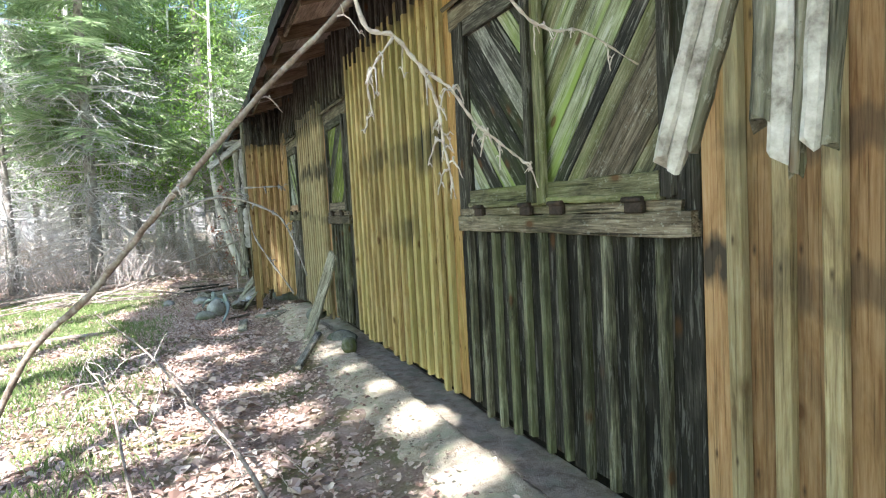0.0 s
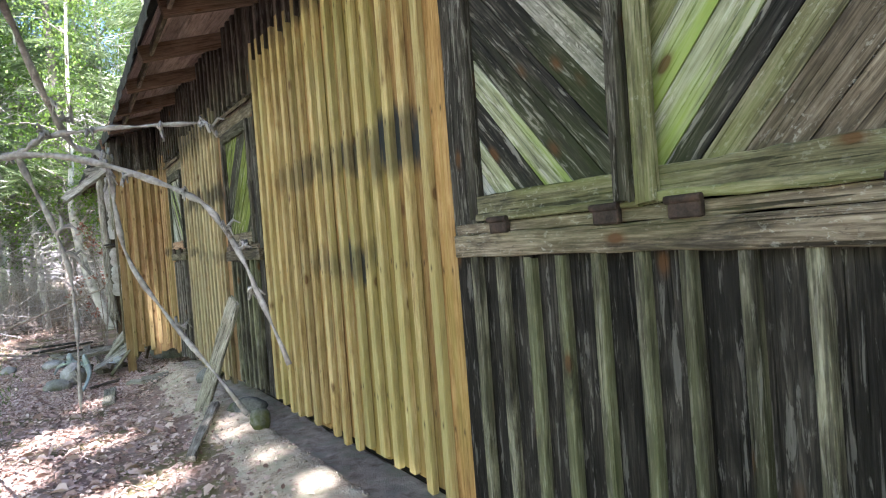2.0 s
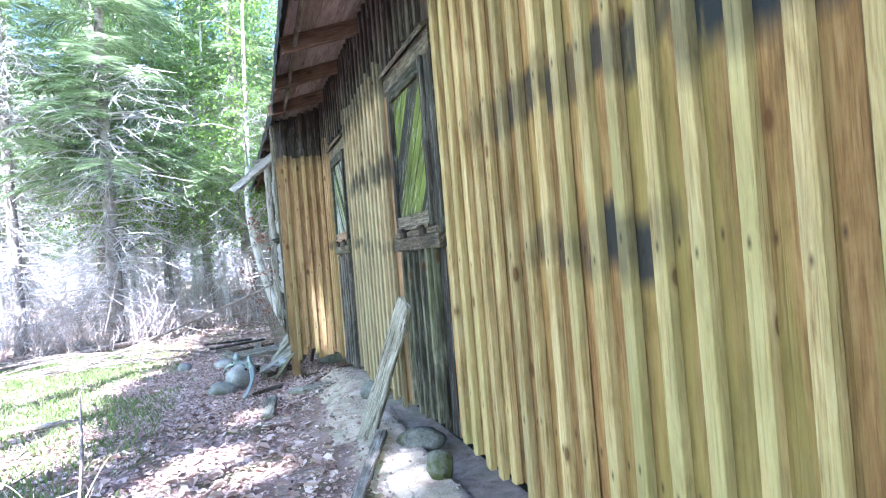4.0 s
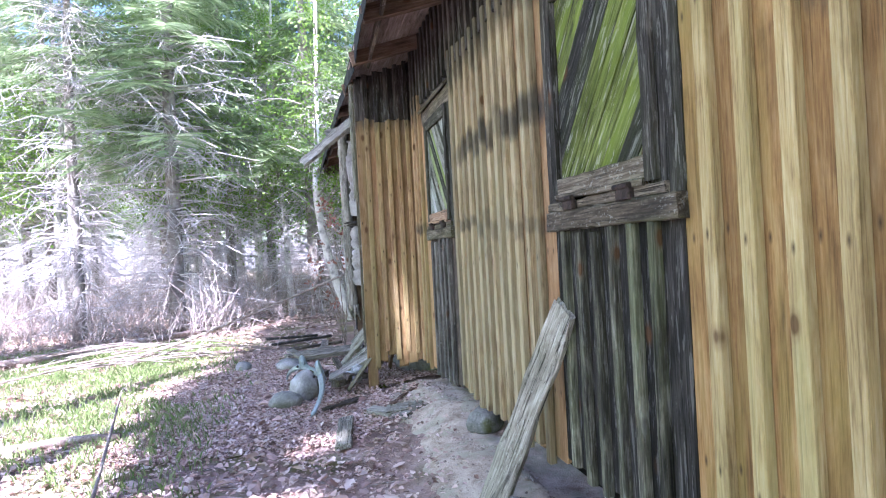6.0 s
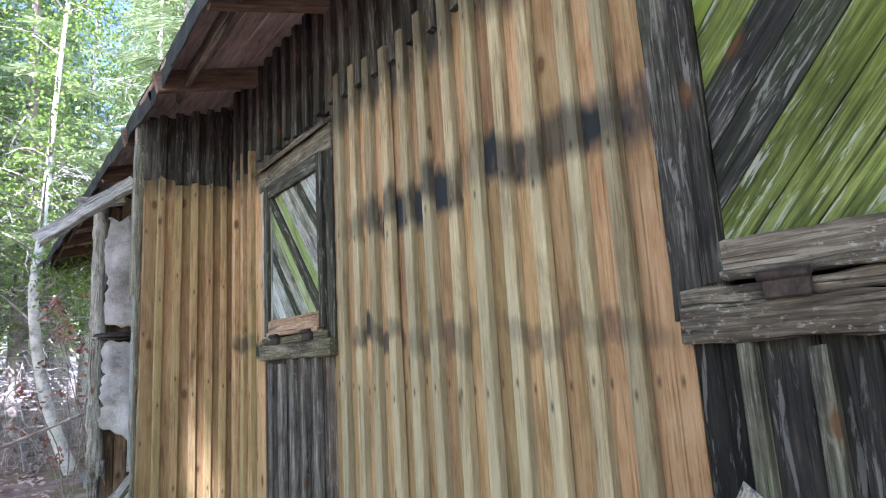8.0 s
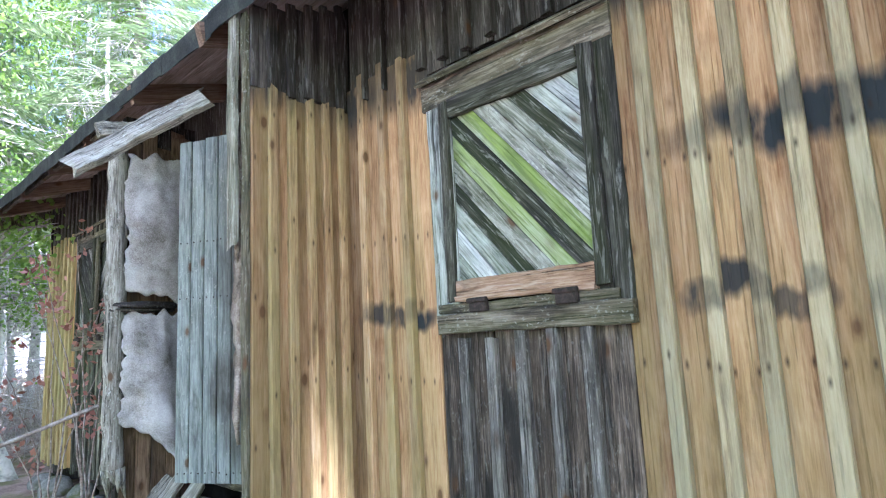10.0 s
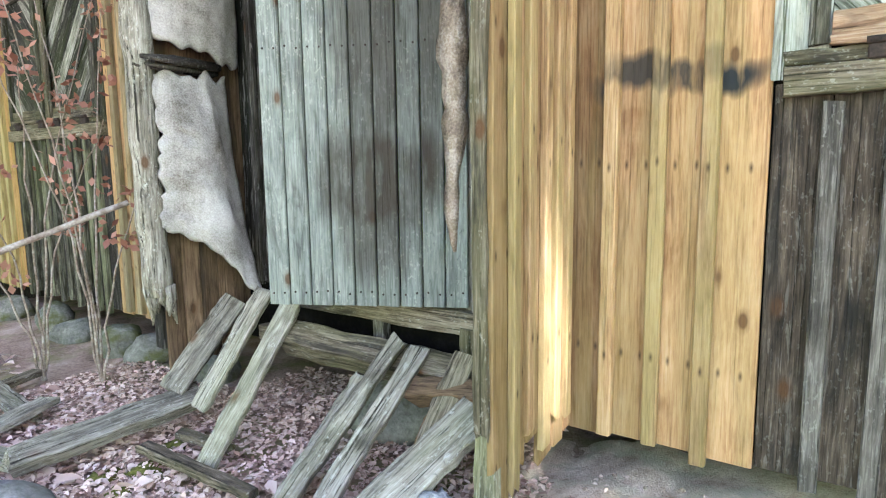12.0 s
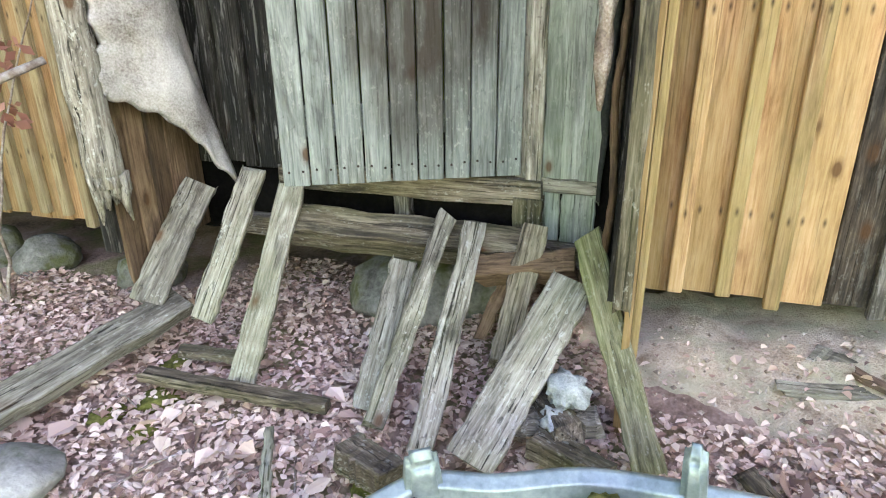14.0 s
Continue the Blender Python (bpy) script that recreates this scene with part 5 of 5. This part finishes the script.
BIRCHES = [birch_meshes(11, (-0.58, -0.46)), birch_meshes(12, (0.15, 0.25)), birch_meshes(13, (-0.1, 0.3))]


def plant_birch(x, y, kind, size, turn):
    t = tagged(empty("birch_tree", x, y, ground_z(x, y)), "slender white-barked birch with fresh green leaves", "tree", "forest trees")
    t.matrix_basis = Matrix.Translation(t.location) @ Matrix.Rotation(turn, 4, "Z") @ Matrix.Diagonal((size, size, size, 1))
    for nm, me in zip(("trunk", "branchwork", "crown"), BIRCHES[kind]):
        ob = shared(nm, me, t, Matrix.Identity(4))
        if nm == "branchwork":
            tagged(ob, kind="stuff")


plant_birch(-0.15, 17.4, 0, 1.0, 0.0)
plant_birch(0.3, 21.5, 1, 1.1, 1.0)
plant_birch(1.0, 26.0, 2, 1.2, 2.0)
plant_birch(-4.4, 23.0, 1, 1.0, 0.4)
for x, y, k, s, a in ((1.8, 23.5, 1, 1.5, 0.3), (3.6, 26.5, 2, 1.6, 2.3), (-0.6, 26.5, 2, 1.5, 4.1), (2.6, 30.0, 1, 1.8, 1.1), (5.5, 24.5, 1, 1.5, 5.2), (-3.0, 27.5, 1, 1.6, 3.3)):
    plant_birch(x, y, k, s, a)
for x, y, k, s, a in ((-1.3, 19.3, 1, 0.9, 2.2), (1.0, 18.8, 2, 1.0, 0.7), (-3.5, 19.0, 2, 1.0, 4.0), (-2.2, 22.5, 1, 1.15, 5.0), (2.0, 20.8, 1, 1.1, 3.1), (-5.8, 19.6, 2, 1.1, 1.5)):
    plant_birch(x, y, k, s, a)
tr = random.Random(21)
spots = [(-6.4, 13.6, 1, 0.95), (-4.9, 17.6, 0, 1.0), (-2.6, 20.2, 0, 0.95), (-4.2, 21.5, 3, 1.0), (-7.3, 17.6, 3, 1.0), (-1.9, 24.0, 1, 1.0)]
tries = 0
while len(spots) < 62 and tries < 4000:
    tries += 1
    y = tr.uniform(17, 54)
    x = tr.uniform(-2.5 - 0.62 * (y - 4), 1.5 + 0.5 * max(0, y - 17))
    if (y < 18 and x > -3.0) or any((x - a) ** 2 + (y - b) ** 2 < (2.4 if y < 28 else 4.0) for a, b, *_ in spots):
        continue
    spots.append((x, y, tr.randrange(4), tr.uniform(0.85, 1.15)))
for x, y, k, s in spots:
    plant_spruce(x, y, k, s, tr.uniform(0, 6.28))
for _ in range(14):
    y = tr.uniform(20, 45)
    plant_birch(tr.uniform(-0.5 * y + 3, 3), y, tr.randrange(3), tr.uniform(0.9, 1.3), tr.uniform(0, 6.28))


def unseen_shade_tree(x, y, height, seed, n):
    """A tall broad tree out of view behind the walker, added so that its crown shades the shed, with gaps cut to let
    sun flecks through.
    """
    t = tagged(empty("unseen_shade_tree", x, y, ground_z(x, y)), "unseen tall leafy tree added to shade the shed", "tree", "forest trees")
    r = random.Random(seed)
    bm = tube_bm([(0, 0, -0.1), (0.1, 0.05, height * 0.4), (0.0, 0.1, height * 0.95)], [0.15, 0.12, 0.03], 10, wobble=0.05)
    for k in range(14):
        a, z = r.uniform(0, 6.28), r.uniform(0.45, 0.9) * height
        tube_bm([(0, 0, z), (math.cos(a) * 1.2, math.sin(a) * 1.2, z + 0.5), (math.cos(a) * 2.1, math.sin(a) * 2.1, z + 0.6)], [0.05, 0.03, 0.008], 5, bm, cap=False)
    part("trunk", bm, BARK, t)
    V, F = [], []
    while len(F) < n:
        d = Vector([r.gauss(0, 1) for _ in range(3)]).normalized() * (r.random() ** 0.4)
        c = Vector((d.x * 2.3, d.y * 2.5, height * 0.70 + d.z * 2.3))
        if in_gap(c + Vector((x, y, 0))):
            continue
        s = r.uniform(0.10, 0.20)
        u = Vector([r.gauss(0, 1) for _ in range(3)]).normalized() * s
        w = u.cross(Vector([r.gauss(0, 1) for _ in range(3)])).normalized() * s * 0.6
        i0 = len(V)
        V.extend([c - u, c + w, c + u, c - w])
        F.append((i0, i0 + 1, i0 + 2, i0 + 3))
    me = bpy.data.meshes.new("crown")
    me.from_pydata([tuple(v) for v in V], [], F)
    me.materials.append(NEEDLES)
    ob = new("crown", me)
    ob.parent = t


for k, (x, y) in enumerate([(-7.1, -9.4), (-7.0, -6.4), (-7.1, -3.3), (-7.0, -0.2), (-7.2, 2.6), (-5.2, -11.0)]):
    unseen_shade_tree(x, y, 16.2 + 0.4 * (k % 3), 60 + k, 8000)
for k, (x, y) in enumerate([(-7.4, 4.1), (-7.3, 6.6)]):
    unseen_shade_tree(x, y, 18.0, 80 + k, 5500)


def build_backdrop():
    """Distant woods all round, a ring that glows in place of sunlight on it."""
    m, nt, bsdf = principled("glowing_woods", 1.0)
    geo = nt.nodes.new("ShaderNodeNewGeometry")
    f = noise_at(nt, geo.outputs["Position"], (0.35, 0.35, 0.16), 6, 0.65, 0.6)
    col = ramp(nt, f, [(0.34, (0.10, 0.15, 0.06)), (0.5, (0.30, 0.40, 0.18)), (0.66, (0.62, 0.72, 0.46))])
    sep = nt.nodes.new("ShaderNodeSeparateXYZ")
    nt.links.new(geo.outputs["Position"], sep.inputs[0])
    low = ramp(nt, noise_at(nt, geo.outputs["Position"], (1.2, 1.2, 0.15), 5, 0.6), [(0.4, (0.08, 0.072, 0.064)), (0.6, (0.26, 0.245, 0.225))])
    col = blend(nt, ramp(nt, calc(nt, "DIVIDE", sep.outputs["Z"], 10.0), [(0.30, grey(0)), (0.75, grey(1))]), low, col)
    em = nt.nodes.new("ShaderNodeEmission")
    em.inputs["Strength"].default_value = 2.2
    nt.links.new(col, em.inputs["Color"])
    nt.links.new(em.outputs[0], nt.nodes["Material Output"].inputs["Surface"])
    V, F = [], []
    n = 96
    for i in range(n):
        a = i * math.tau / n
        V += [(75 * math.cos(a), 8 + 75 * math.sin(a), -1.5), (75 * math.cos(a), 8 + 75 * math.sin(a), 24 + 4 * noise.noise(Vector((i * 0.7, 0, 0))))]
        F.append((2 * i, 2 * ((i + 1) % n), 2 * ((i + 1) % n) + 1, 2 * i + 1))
    tagged(raw("backdrop", V, F, m), "glowing backdrop of distant woods behind the trees", "backdrop", kind="structure")


build_backdrop()



# ---- undergrowth, fallen leaves, dead wood ----
def scatter(name, spots_fn, n, material, label, category, seed, lo, hi, blade=False):
    r = np.random.default_rng(seed)
    V, F = [], []
    for _ in range(n):
        x, y = spots_fn(r)
        z = ground_z(x, y) + 0.004
        if y < 11.6:
            z += 0.03 * min(max((x + 0.58) / 0.2, 0), 1)
        if blade:
            h = r.uniform(lo, hi)
            a = r.uniform(0, math.tau)
            dx, dy = math.cos(a), math.sin(a)
            b = r.uniform(0.1, 0.6) * h
            i0 = len(V)
            V += [(x - dy * 0.003, y + dx * 0.003, z - 0.01), (x + dy * 0.003, y - dx * 0.003, z - 0.01), (x + dx * b * 0.4, y + dy * b * 0.4, z + h * 0.6), (x + dx * b, y + dy * b, z + h * 0.9)]
            F += [(i0, i0 + 1, i0 + 2), (i0, i0 + 2, i0 + 3)]
            continue
        s = r.uniform(lo, hi)
        a = r.uniform(0, math.tau)
        u = np.array([math.cos(a), math.sin(a), r.uniform(-0.4, 0.4)]) * s
        w = np.array([-math.sin(a), math.cos(a), r.uniform(-0.4, 0.4)]) * s * r.uniform(0.55, 0.85)
        c = np.array([x, y, z + r.uniform(0.004, 0.028)])
        curl = r.uniform(-0.4, 0.75) * s
        i0 = len(V)
        V += [tuple(c - u), tuple(c - u * 0.3 + w + (0, 0, curl)), tuple(c + u * 0.5 + w * 0.7 + (0, 0, curl)), tuple(c + u), tuple(c + u * 0.5 - w * 0.7 + (0, 0, curl)), tuple(c - u * 0.3 - w + (0, 0, curl))]
        F += [(i0, i0 + 5, i0 + 4, i0 + 3), (i0, i0 + 3, i0 + 2, i0 + 1)]
    return tagged(raw(name, V, F, material), label, category, kind="stuff")


def near_porch(r):
    while True:
        x, y = r.uniform(-2.6, 0.35), r.uniform(9.9, 14.0)
        if x > -0.1 and not 11.45 < y < 13.0:
            continue
        if x < -0.45 or y > 11.3 or r.random() < 0.07:
            return x, y


def along_path(r):
    while True:
        x, y = r.uniform(-3.4, -0.15), r.uniform(2.5, 11.0)
        if r.random() < min(1, (-x - 0.15) / 0.6) ** 1.5 + 0.05:
            return x, y


def wide_floor(r):
    return r.uniform(-9, -0.5), r.uniform(3.5, 26)


def grassy(r):
    while True:
        y = r.uniform(4.0, 16.0)
        x = r.uniform(-6.0, -1.55)
        f = noise.noise(Vector((x * 0.9, y * 0.7, 5))) + 0.6 * noise.noise(Vector((x * 3.1, y * 3.1, 8)))
        if r.random() < min(1, max(0, f + 0.42)) * min(1, (-1.55 - x) / 0.9):
            return x, y


scatter("fallen_leaves", near_porch, 52000, LITTER, "curled pale brown fallen leaves before the porch", "leaf litter", 1, 0.006, 0.018)
scatter("fallen_leaves", along_path, 22000, LITTER, "curled pinkish brown fallen leaves along the shed", "leaf litter", 2, 0.009, 0.022)
scatter("fallen_leaves", wide_floor, 16000, LITTER, "brown fallen leaves on the forest floor", "leaf litter", 3, 0.02, 0.05)
scatter("grass", grassy, 62000, GRASS, "thin green grass tufts in the clearing", "grass", 4, 0.03, 0.10, blade=True)



def thicket():
    """Grey dry undergrowth between the trunks."""
    r = random.Random(77)
    V, F = [], []
    for _ in range(4200):
        y = r.uniform(15.5, 34)
        x = r.uniform(-1.8 - 0.55 * (y - 8), 0.5 + 0.3 * max(0, y - 17))
        if y < 17.5 and x > -2.0:
            continue
        z = ground_z(x, y)
        p = Vector((x, y, z))
        h = r.uniform(0.3, 1.3)
        d = Vector((r.gauss(0, 0.5), r.gauss(0, 0.5), 1)).normalized()
        for s in range(5):
            a = p + d * h * r.uniform(0.0, 0.6)
            b = a + (d + Vector([r.gauss(0, 0.7) for _ in range(3)])) * h * 0.45
            w = Vector((r.uniform(-1, 1), r.uniform(-1, 1), 0)).normalized() * 0.006
            i0 = len(V)
            V += [tuple(a - w), tuple(a + w), tuple(b)]
            F.append((i0, i0 + 1, i0 + 2))
    tagged(raw("undergrowth", V, F, W_BRUSH), "dry grey undergrowth between the trunks", "undergrowth", kind="stuff")


thicket()


def twig_litter():
    r = random.Random(31)
    bm = bmesh.new()
    for _ in range(420):
        y = r.uniform(3, 15)
        x = r.uniform(-3.2, -0.5)
        z = ground_z(x, y) + 0.015
        a, ln = r.uniform(0, 6.28), r.uniform(0.06, 0.4)
        dx, dy = math.cos(a) * ln, math.sin(a) * ln
        tube_bm([(x, y, z), (x + dx * 0.5 + r.uniform(-0.02, 0.02), y + dy * 0.5, z + r.uniform(0, 0.02)), (x + dx, y + dy, z)], [0.004, 0.0035, 0.002], 4, bm, cap=False)
    tagged(part("twig_litter", bm, W_DEAD), "thin dead twigs scattered over the ground", "twigs", kind="stuff")


twig_litter()


def moss_pad(x, y, rx, seed, z=None):
    r = random.Random(seed)
    bm = rock_bm(rx, rx * 0.8, rx * 0.3, seed, 3, 0.35)
    for v in bm.verts:
        v.co += Vector([r.uniform(-0.004, 0.004) for _ in range(3)])
    ob = part("moss_pad", bm, MOSS)
    ob.location = (x, y, ground_z(x, y) + 0.01 if z is None else z)
    tagged(ob, "soft green moss cushion among fallen leaves", "moss", "moss cushions")


for k, (x, y, rr) in enumerate([(-0.78, 12.66, 0.07), (-0.92, 12.60, 0.05), (-0.90, 12.75, 0.06), (-0.60, 12.74, 0.06), (-0.93, 11.88, 0.07), (-0.40, 11.42, 0.05), (-1.3, 13.4, 0.09)]):
    moss_pad(x, y, rr, 80 + k)
moss_pad(-1.06, 11.30, 0.06, 95, 0.235)


def branch(name, points, r0, r1, label, twigs=0, twig_len=0.2, seed=0, mat=None, droop=0.3, knobs=False):
    """A dead branch: a crooked tapering stem with finer twigs on it."""
    r = random.Random(seed)
    path = smooth_path(points, 7, min(0.004, r0 * 0.2))
    n = len(path)
    ob = empty(name, *path[0])
    tagged(ob, label, "branch", "dead branches")
    inv = ob.matrix_basis.inverted()
    part("stem", tube_bm(path, [r0 + (r1 - r0) * i / n + 0.0012 * math.sin(i * 2.1) for i in range(n)], 8, wobble=0.04), mat or W_DEAD, ob).matrix_basis = inv
    if twigs:
        bm = bmesh.new()
        for _ in range(twigs):
            i = r.randrange(n // 5, n)
            b = path[i]
            d = Vector((r.gauss(0, 1), r.gauss(0, 1), r.gauss(-droop, 0.6))).normalized()
            ln = twig_len * r.uniform(0.4, 1.2)
            p = smooth_path([b, b + d * ln * 0.5 + Vector((0, 0, 0.1 * ln)), b + d * ln + Vector((0, 0, -ln * droop))], 4, 0.0015)
            tube_bm(p, [0.0018 * (1 - j / len(p)) + 0.0010 for j in range(len(p))], 5, bm, 0.25, cap=False)
            for _ in range(3):
                c = p[r.randrange(2, len(p))]
                e = c + Vector([r.gauss(0, 0.12 * min(ln, 0.25) + 0.003) for _ in range(3)])
                tube_bm([c, (c + e) / 2 + Vector((0, 0, 0.006)), e], [0.002, 0.0016, 0.0008], 4, bm, cap=False)
        tagged(part("spray", bm, W_LICHEN if mat == W_LICHEN else W_TWIG, ob, "fine pale lichen-covered twigs"), kind="stuff").matrix_basis = inv
    return ob


dead_tree = branch("dead_branch", [(-2.35, 4.9, 0.05), (-1.94, 4.5, 0.892), (-1.665, 4.3, 1.178), (-1.464, 4.13, 1.40), (-1.287, 3.93, 1.585), (-1.131, 3.8, 1.751), (-0.99, 3.65, 1.878), (-0.82, 3.45, 2.05)], 0.012, 0.0065, "long crooked dead branch leaning beside the shed", 5, 0.08, 1)
branch("dead_branch", [(-1.464, 4.13, 1.4), (-1.28, 4.056, 1.456), (-1.148, 3.97, 1.411), (-1.1, 3.927, 1.351), (-1.063, 3.881, 1.216)], 0.0042, 0.0022, "long thin lichen-crusted dead twig", 7, 0.022, 2, W_LICHEN)
branch("dead_branch", [(-1.28, 4.056, 1.456), (-1.239, 4.035, 1.476), (-1.113, 3.96, 1.478)], 0.0032, 0.0018, "short lichen-crusted dead twig", 8, 0.018, 3, W_LICHEN)
branch("dead_branch", [(-1.288, 3.93, 1.6), (-1.234, 4.068, 1.481), (-1.199, 4.045, 1.446), (-1.182, 4.029, 1.327), (-1.095, 3.935, 1.161)], 0.0038, 0.002, "thin grey dead twig with lichen tufts", 7, 0.02, 4, W_LICHEN)
branch("dead_branch", [(-1.28, 4.056, 1.456), (-1.242, 4.062, 1.33), (-1.242, 4.059, 1.169)], 0.003, 0.0015, "thin grey dead twig hanging down", 3, 0.03, 5, W_LICHEN)
# pale twigs that hang from above
branch("hanging_twig", [(-1.06, 3.30, 1.95), (-1.028, 3.28, 1.755), (-0.966, 3.28, 1.731), (-0.914, 3.28, 1.675), (-0.847, 3.28, 1.628), (-0.801, 3.28, 1.566), (-0.716, 3.28, 1.502), (-0.665, 3.28, 1.463)], 0.005, 0.002, "pale dry twig hanging before the window", 10, 0.045, 6, W_TWIG, 0.8)
branch("hanging_twig", [(-0.914, 3.28, 1.675), (-0.883, 3.28, 1.605), (-0.87, 3.28, 1.511), (-0.851, 3.28, 1.405)], 0.004, 0.002, "pale dry twig hanging before the window", 10, 0.035, 7, W_TWIG, 0.8)
branch("hanging_twig", [(-0.966, 3.28, 1.731), (-1.023, 3.28, 1.648), (-1.017, 3.28, 1.564)], 0.003, 0.0015, "pale dry twig hanging before the window", 6, 0.03, 8, W_TWIG, 0.8)
branch("hanging_twig", [(-0.78, 3.28, 1.93), (-0.677, 3.28, 1.801), (-0.598, 3.28, 1.765), (-0.513, 3.28, 1.767), (-0.363, 3.28, 1.701)], 0.004, 0.0018, "pale dry twig hanging before the window", 5, 0.04, 9, W_TWIG, 0.6)
# broken bleached limb close by the shed
def broken_limb(label, foot, head, width, seed):
    """A split limb: slivers of grey wood side by side that end at ragged points."""
    r = random.Random(seed)
    foot, head = Vector(foot), Vector(head)
    limb = tagged(empty("broken_limb", *head), label, "branch", "dead branches")
    inv = limb.matrix_basis.inverted()
    for k in range(7):
        off = Vector((r.uniform(-0.5, 0.5), (k / 6 - 0.5), 0)) * width
        lift = (head - foot) * (0.0 if k == 2 else r.uniform(0.02, 0.16))
        a = foot + lift + off * 0.6
        b = a.lerp(head + off, 0.12) + Vector((0, 0, 0.01))
        c = a.lerp(head + off, 0.5)
        rad = width * r.uniform(0.20, 0.34)
        bm = tube_bm([a, b, c, head + off], [0.0015, rad, rad * 1.1, rad], 5, None, 0.25)
        for f in bm.faces:
            f.smooth = False
        part("sliver", bm, W_SILVER if k % 3 == 0 else BLEACHED, limb).matrix_basis = inv




def split_slab(label, foot, head, width, thick, seed):
    """A slab of torn bleached wood: uneven ribs side by side, each ending at its own height."""
    r = random.Random(seed)
    foot, head = Vector(foot), Vector(head)
    slab = tagged(empty("split_slab", *head), label, "branch", "dead branches")
    m = slab.matrix_basis.inverted() @ along(foot, head, (-0.9, -0.45, 0))
    ln = (head - foot).length
    x = -width / 2
    while x < width / 2:
        w = r.uniform(0.009, 0.019)
        short = ln * 0.10 * (abs(x) / width * 1.2 + r.uniform(-0.1, 0.5))
        bm = plank_bm(ln - short, w + 0.002, thick * r.uniform(0.7, 1.1), 10, 0.0014, 0.012, r.randrange(999))
        part("rib", bm, W_SILVER if r.random() < 0.35 else BLEACHED, slab).matrix_basis = m @ pose(r.uniform(-0.003, 0.003), x + w / 2, short)
        x += w


split_slab("bleached torn slab of a hanging dead limb", (-0.85, 2.515, 1.405), (-0.84, 2.49, 1.86), 0.056, 0.022, 4)
split_slab("grey torn slab of a broken limb", (-0.86, 2.655, 1.41), (-0.85, 2.555, 1.70), 0.034, 0.018, 8)
broken_limb("grey trunk of a broken dead tree above the path", (-0.85, 2.53, 1.62), (-0.78, 2.3, 3.0), 0.045, 5)
# dead wood on the ground
branch("fallen_branch", [(-1.12, 4.75, 0.12), (-1.23, 5.14, 0.26), (-1.46, 6.2, 0.30), (-1.85, 8.2, 0.28), (-2.6, 11.5, 0.18)], 0.011, 0.008, "grey fallen branch with forked twigs", 22, 0.5, 12)
branch("fallen_branch", [(-1.44, 6.2, 0.28), (-1.55, 5.9, 0.42), (-1.56, 5.7, 0.55)], 0.007, 0.003, "grey fallen branch fork", 5, 0.25, 13)
branch("fallen_branch", [(-1.7, 5.2, 0.10), (-1.9, 6.3, 0.35), (-2.2, 7.6, 0.30), (-2.3, 9.0, 0.10)], 0.008, 0.005, "thin grey fallen branch", 16, 0.4, 14)
branch("fallen_pole", [(-0.56, 13.07, 1.02), (-1.5, 13.4, 0.66), (-2.5, 13.75, 0.30), (-3.5, 14.05, 0.03)], 0.012, 0.022, "long bare fallen pole leaning on the porch post", 6, 0.3, 15)
branch("fallen_log", [(-2.3, 17.2, 0.10), (-3.2, 16.2, 0.10), (-4.2, 15.2, 0.08), (-5.4, 14.4, 0.06)], 0.04, 0.06, "pale fallen trunk in the clearing", 8, 0.5, 16)
branch("fallen_log", [(-2.35, 10.52, 0.06), (-2.75, 10.5, 0.07), (-3.6, 10.3, 0.06)], 0.025, 0.035, "weathered fallen log at the clearing's edge", 3, 0.3, 17)
for k in range(16):
    x, y = rng.uniform(-3.6, -2.2), rng.uniform(13.4, 15.2)
    branch("brushwood_stick", [(x - 0.9, y - 0.25 + rng.uniform(-0.2, 0.2), 0.05 + rng.uniform(0, 0.1)), (x, y, 0.10 + rng.uniform(0, 0.12)), (x + 0.8, y + 0.25 + rng.uniform(-0.2, 0.2), 0.06)], 0.012, 0.005, "dry stick in a heap of brushwood", 3, 0.3, 200 + k)


def withered_shrub(x, y, seed):
    """A thin shrub that keeps its brown leaves."""
    r = random.Random(seed)
    sh = tagged(empty("withered_shrub", x, y, ground_z(x, y)), "thin shrub with clinging withered brown leaves", "shrub", "withered shrubs")
    bm = bmesh.new()
    V, F = [], []
    for _ in range(5):
        a = r.uniform(0, 6.28)
        h = r.uniform(1.0, 2.2)
        p = smooth_path([(0, 0, 0), (math.cos(a) * 0.12, math.sin(a) * 0.12, h * 0.5), (math.cos(a) * 0.42, math.sin(a) * 0.35, h)], 6, 0.012)
        tube_bm(p, [0.006 * (1 - i / len(p)) + 0.002 for i in range(len(p))], 5, bm, cap=False)
        for k in range(45):
            if k % 9 == 0:
                hub = p[r.randrange(len(p) // 2, len(p))] + Vector([r.gauss(0, 0.07) for _ in range(3)])
            c = hub + Vector([r.gauss(0, 0.032) for _ in range(3)])
            s = r.uniform(0.018, 0.034)
            u = Vector([r.gauss(0, 1) for _ in range(3)]).normalized() * s
            w = u.cross(Vector([r.gauss(0, 1) for _ in range(3)])).normalized() * s * 0.6
            i0 = len(V)
            V.extend([c - u, c + w, c + u, c - w])
            F.append((i0, i0 + 1, i0 + 2, i0 + 3))
    part("stem", bm, W_DEAD, sh)
    me = bpy.data.meshes.new("foliage")
    me.from_pydata([tuple(v) for v in V], [], F)
    me.materials.append(CLING_LEAF)
    ob = new("foliage", me)
    ob.parent = sh


withered_shrub(-0.42, 13.75, 1)
withered_shrub(-0.55, 14.15, 2)
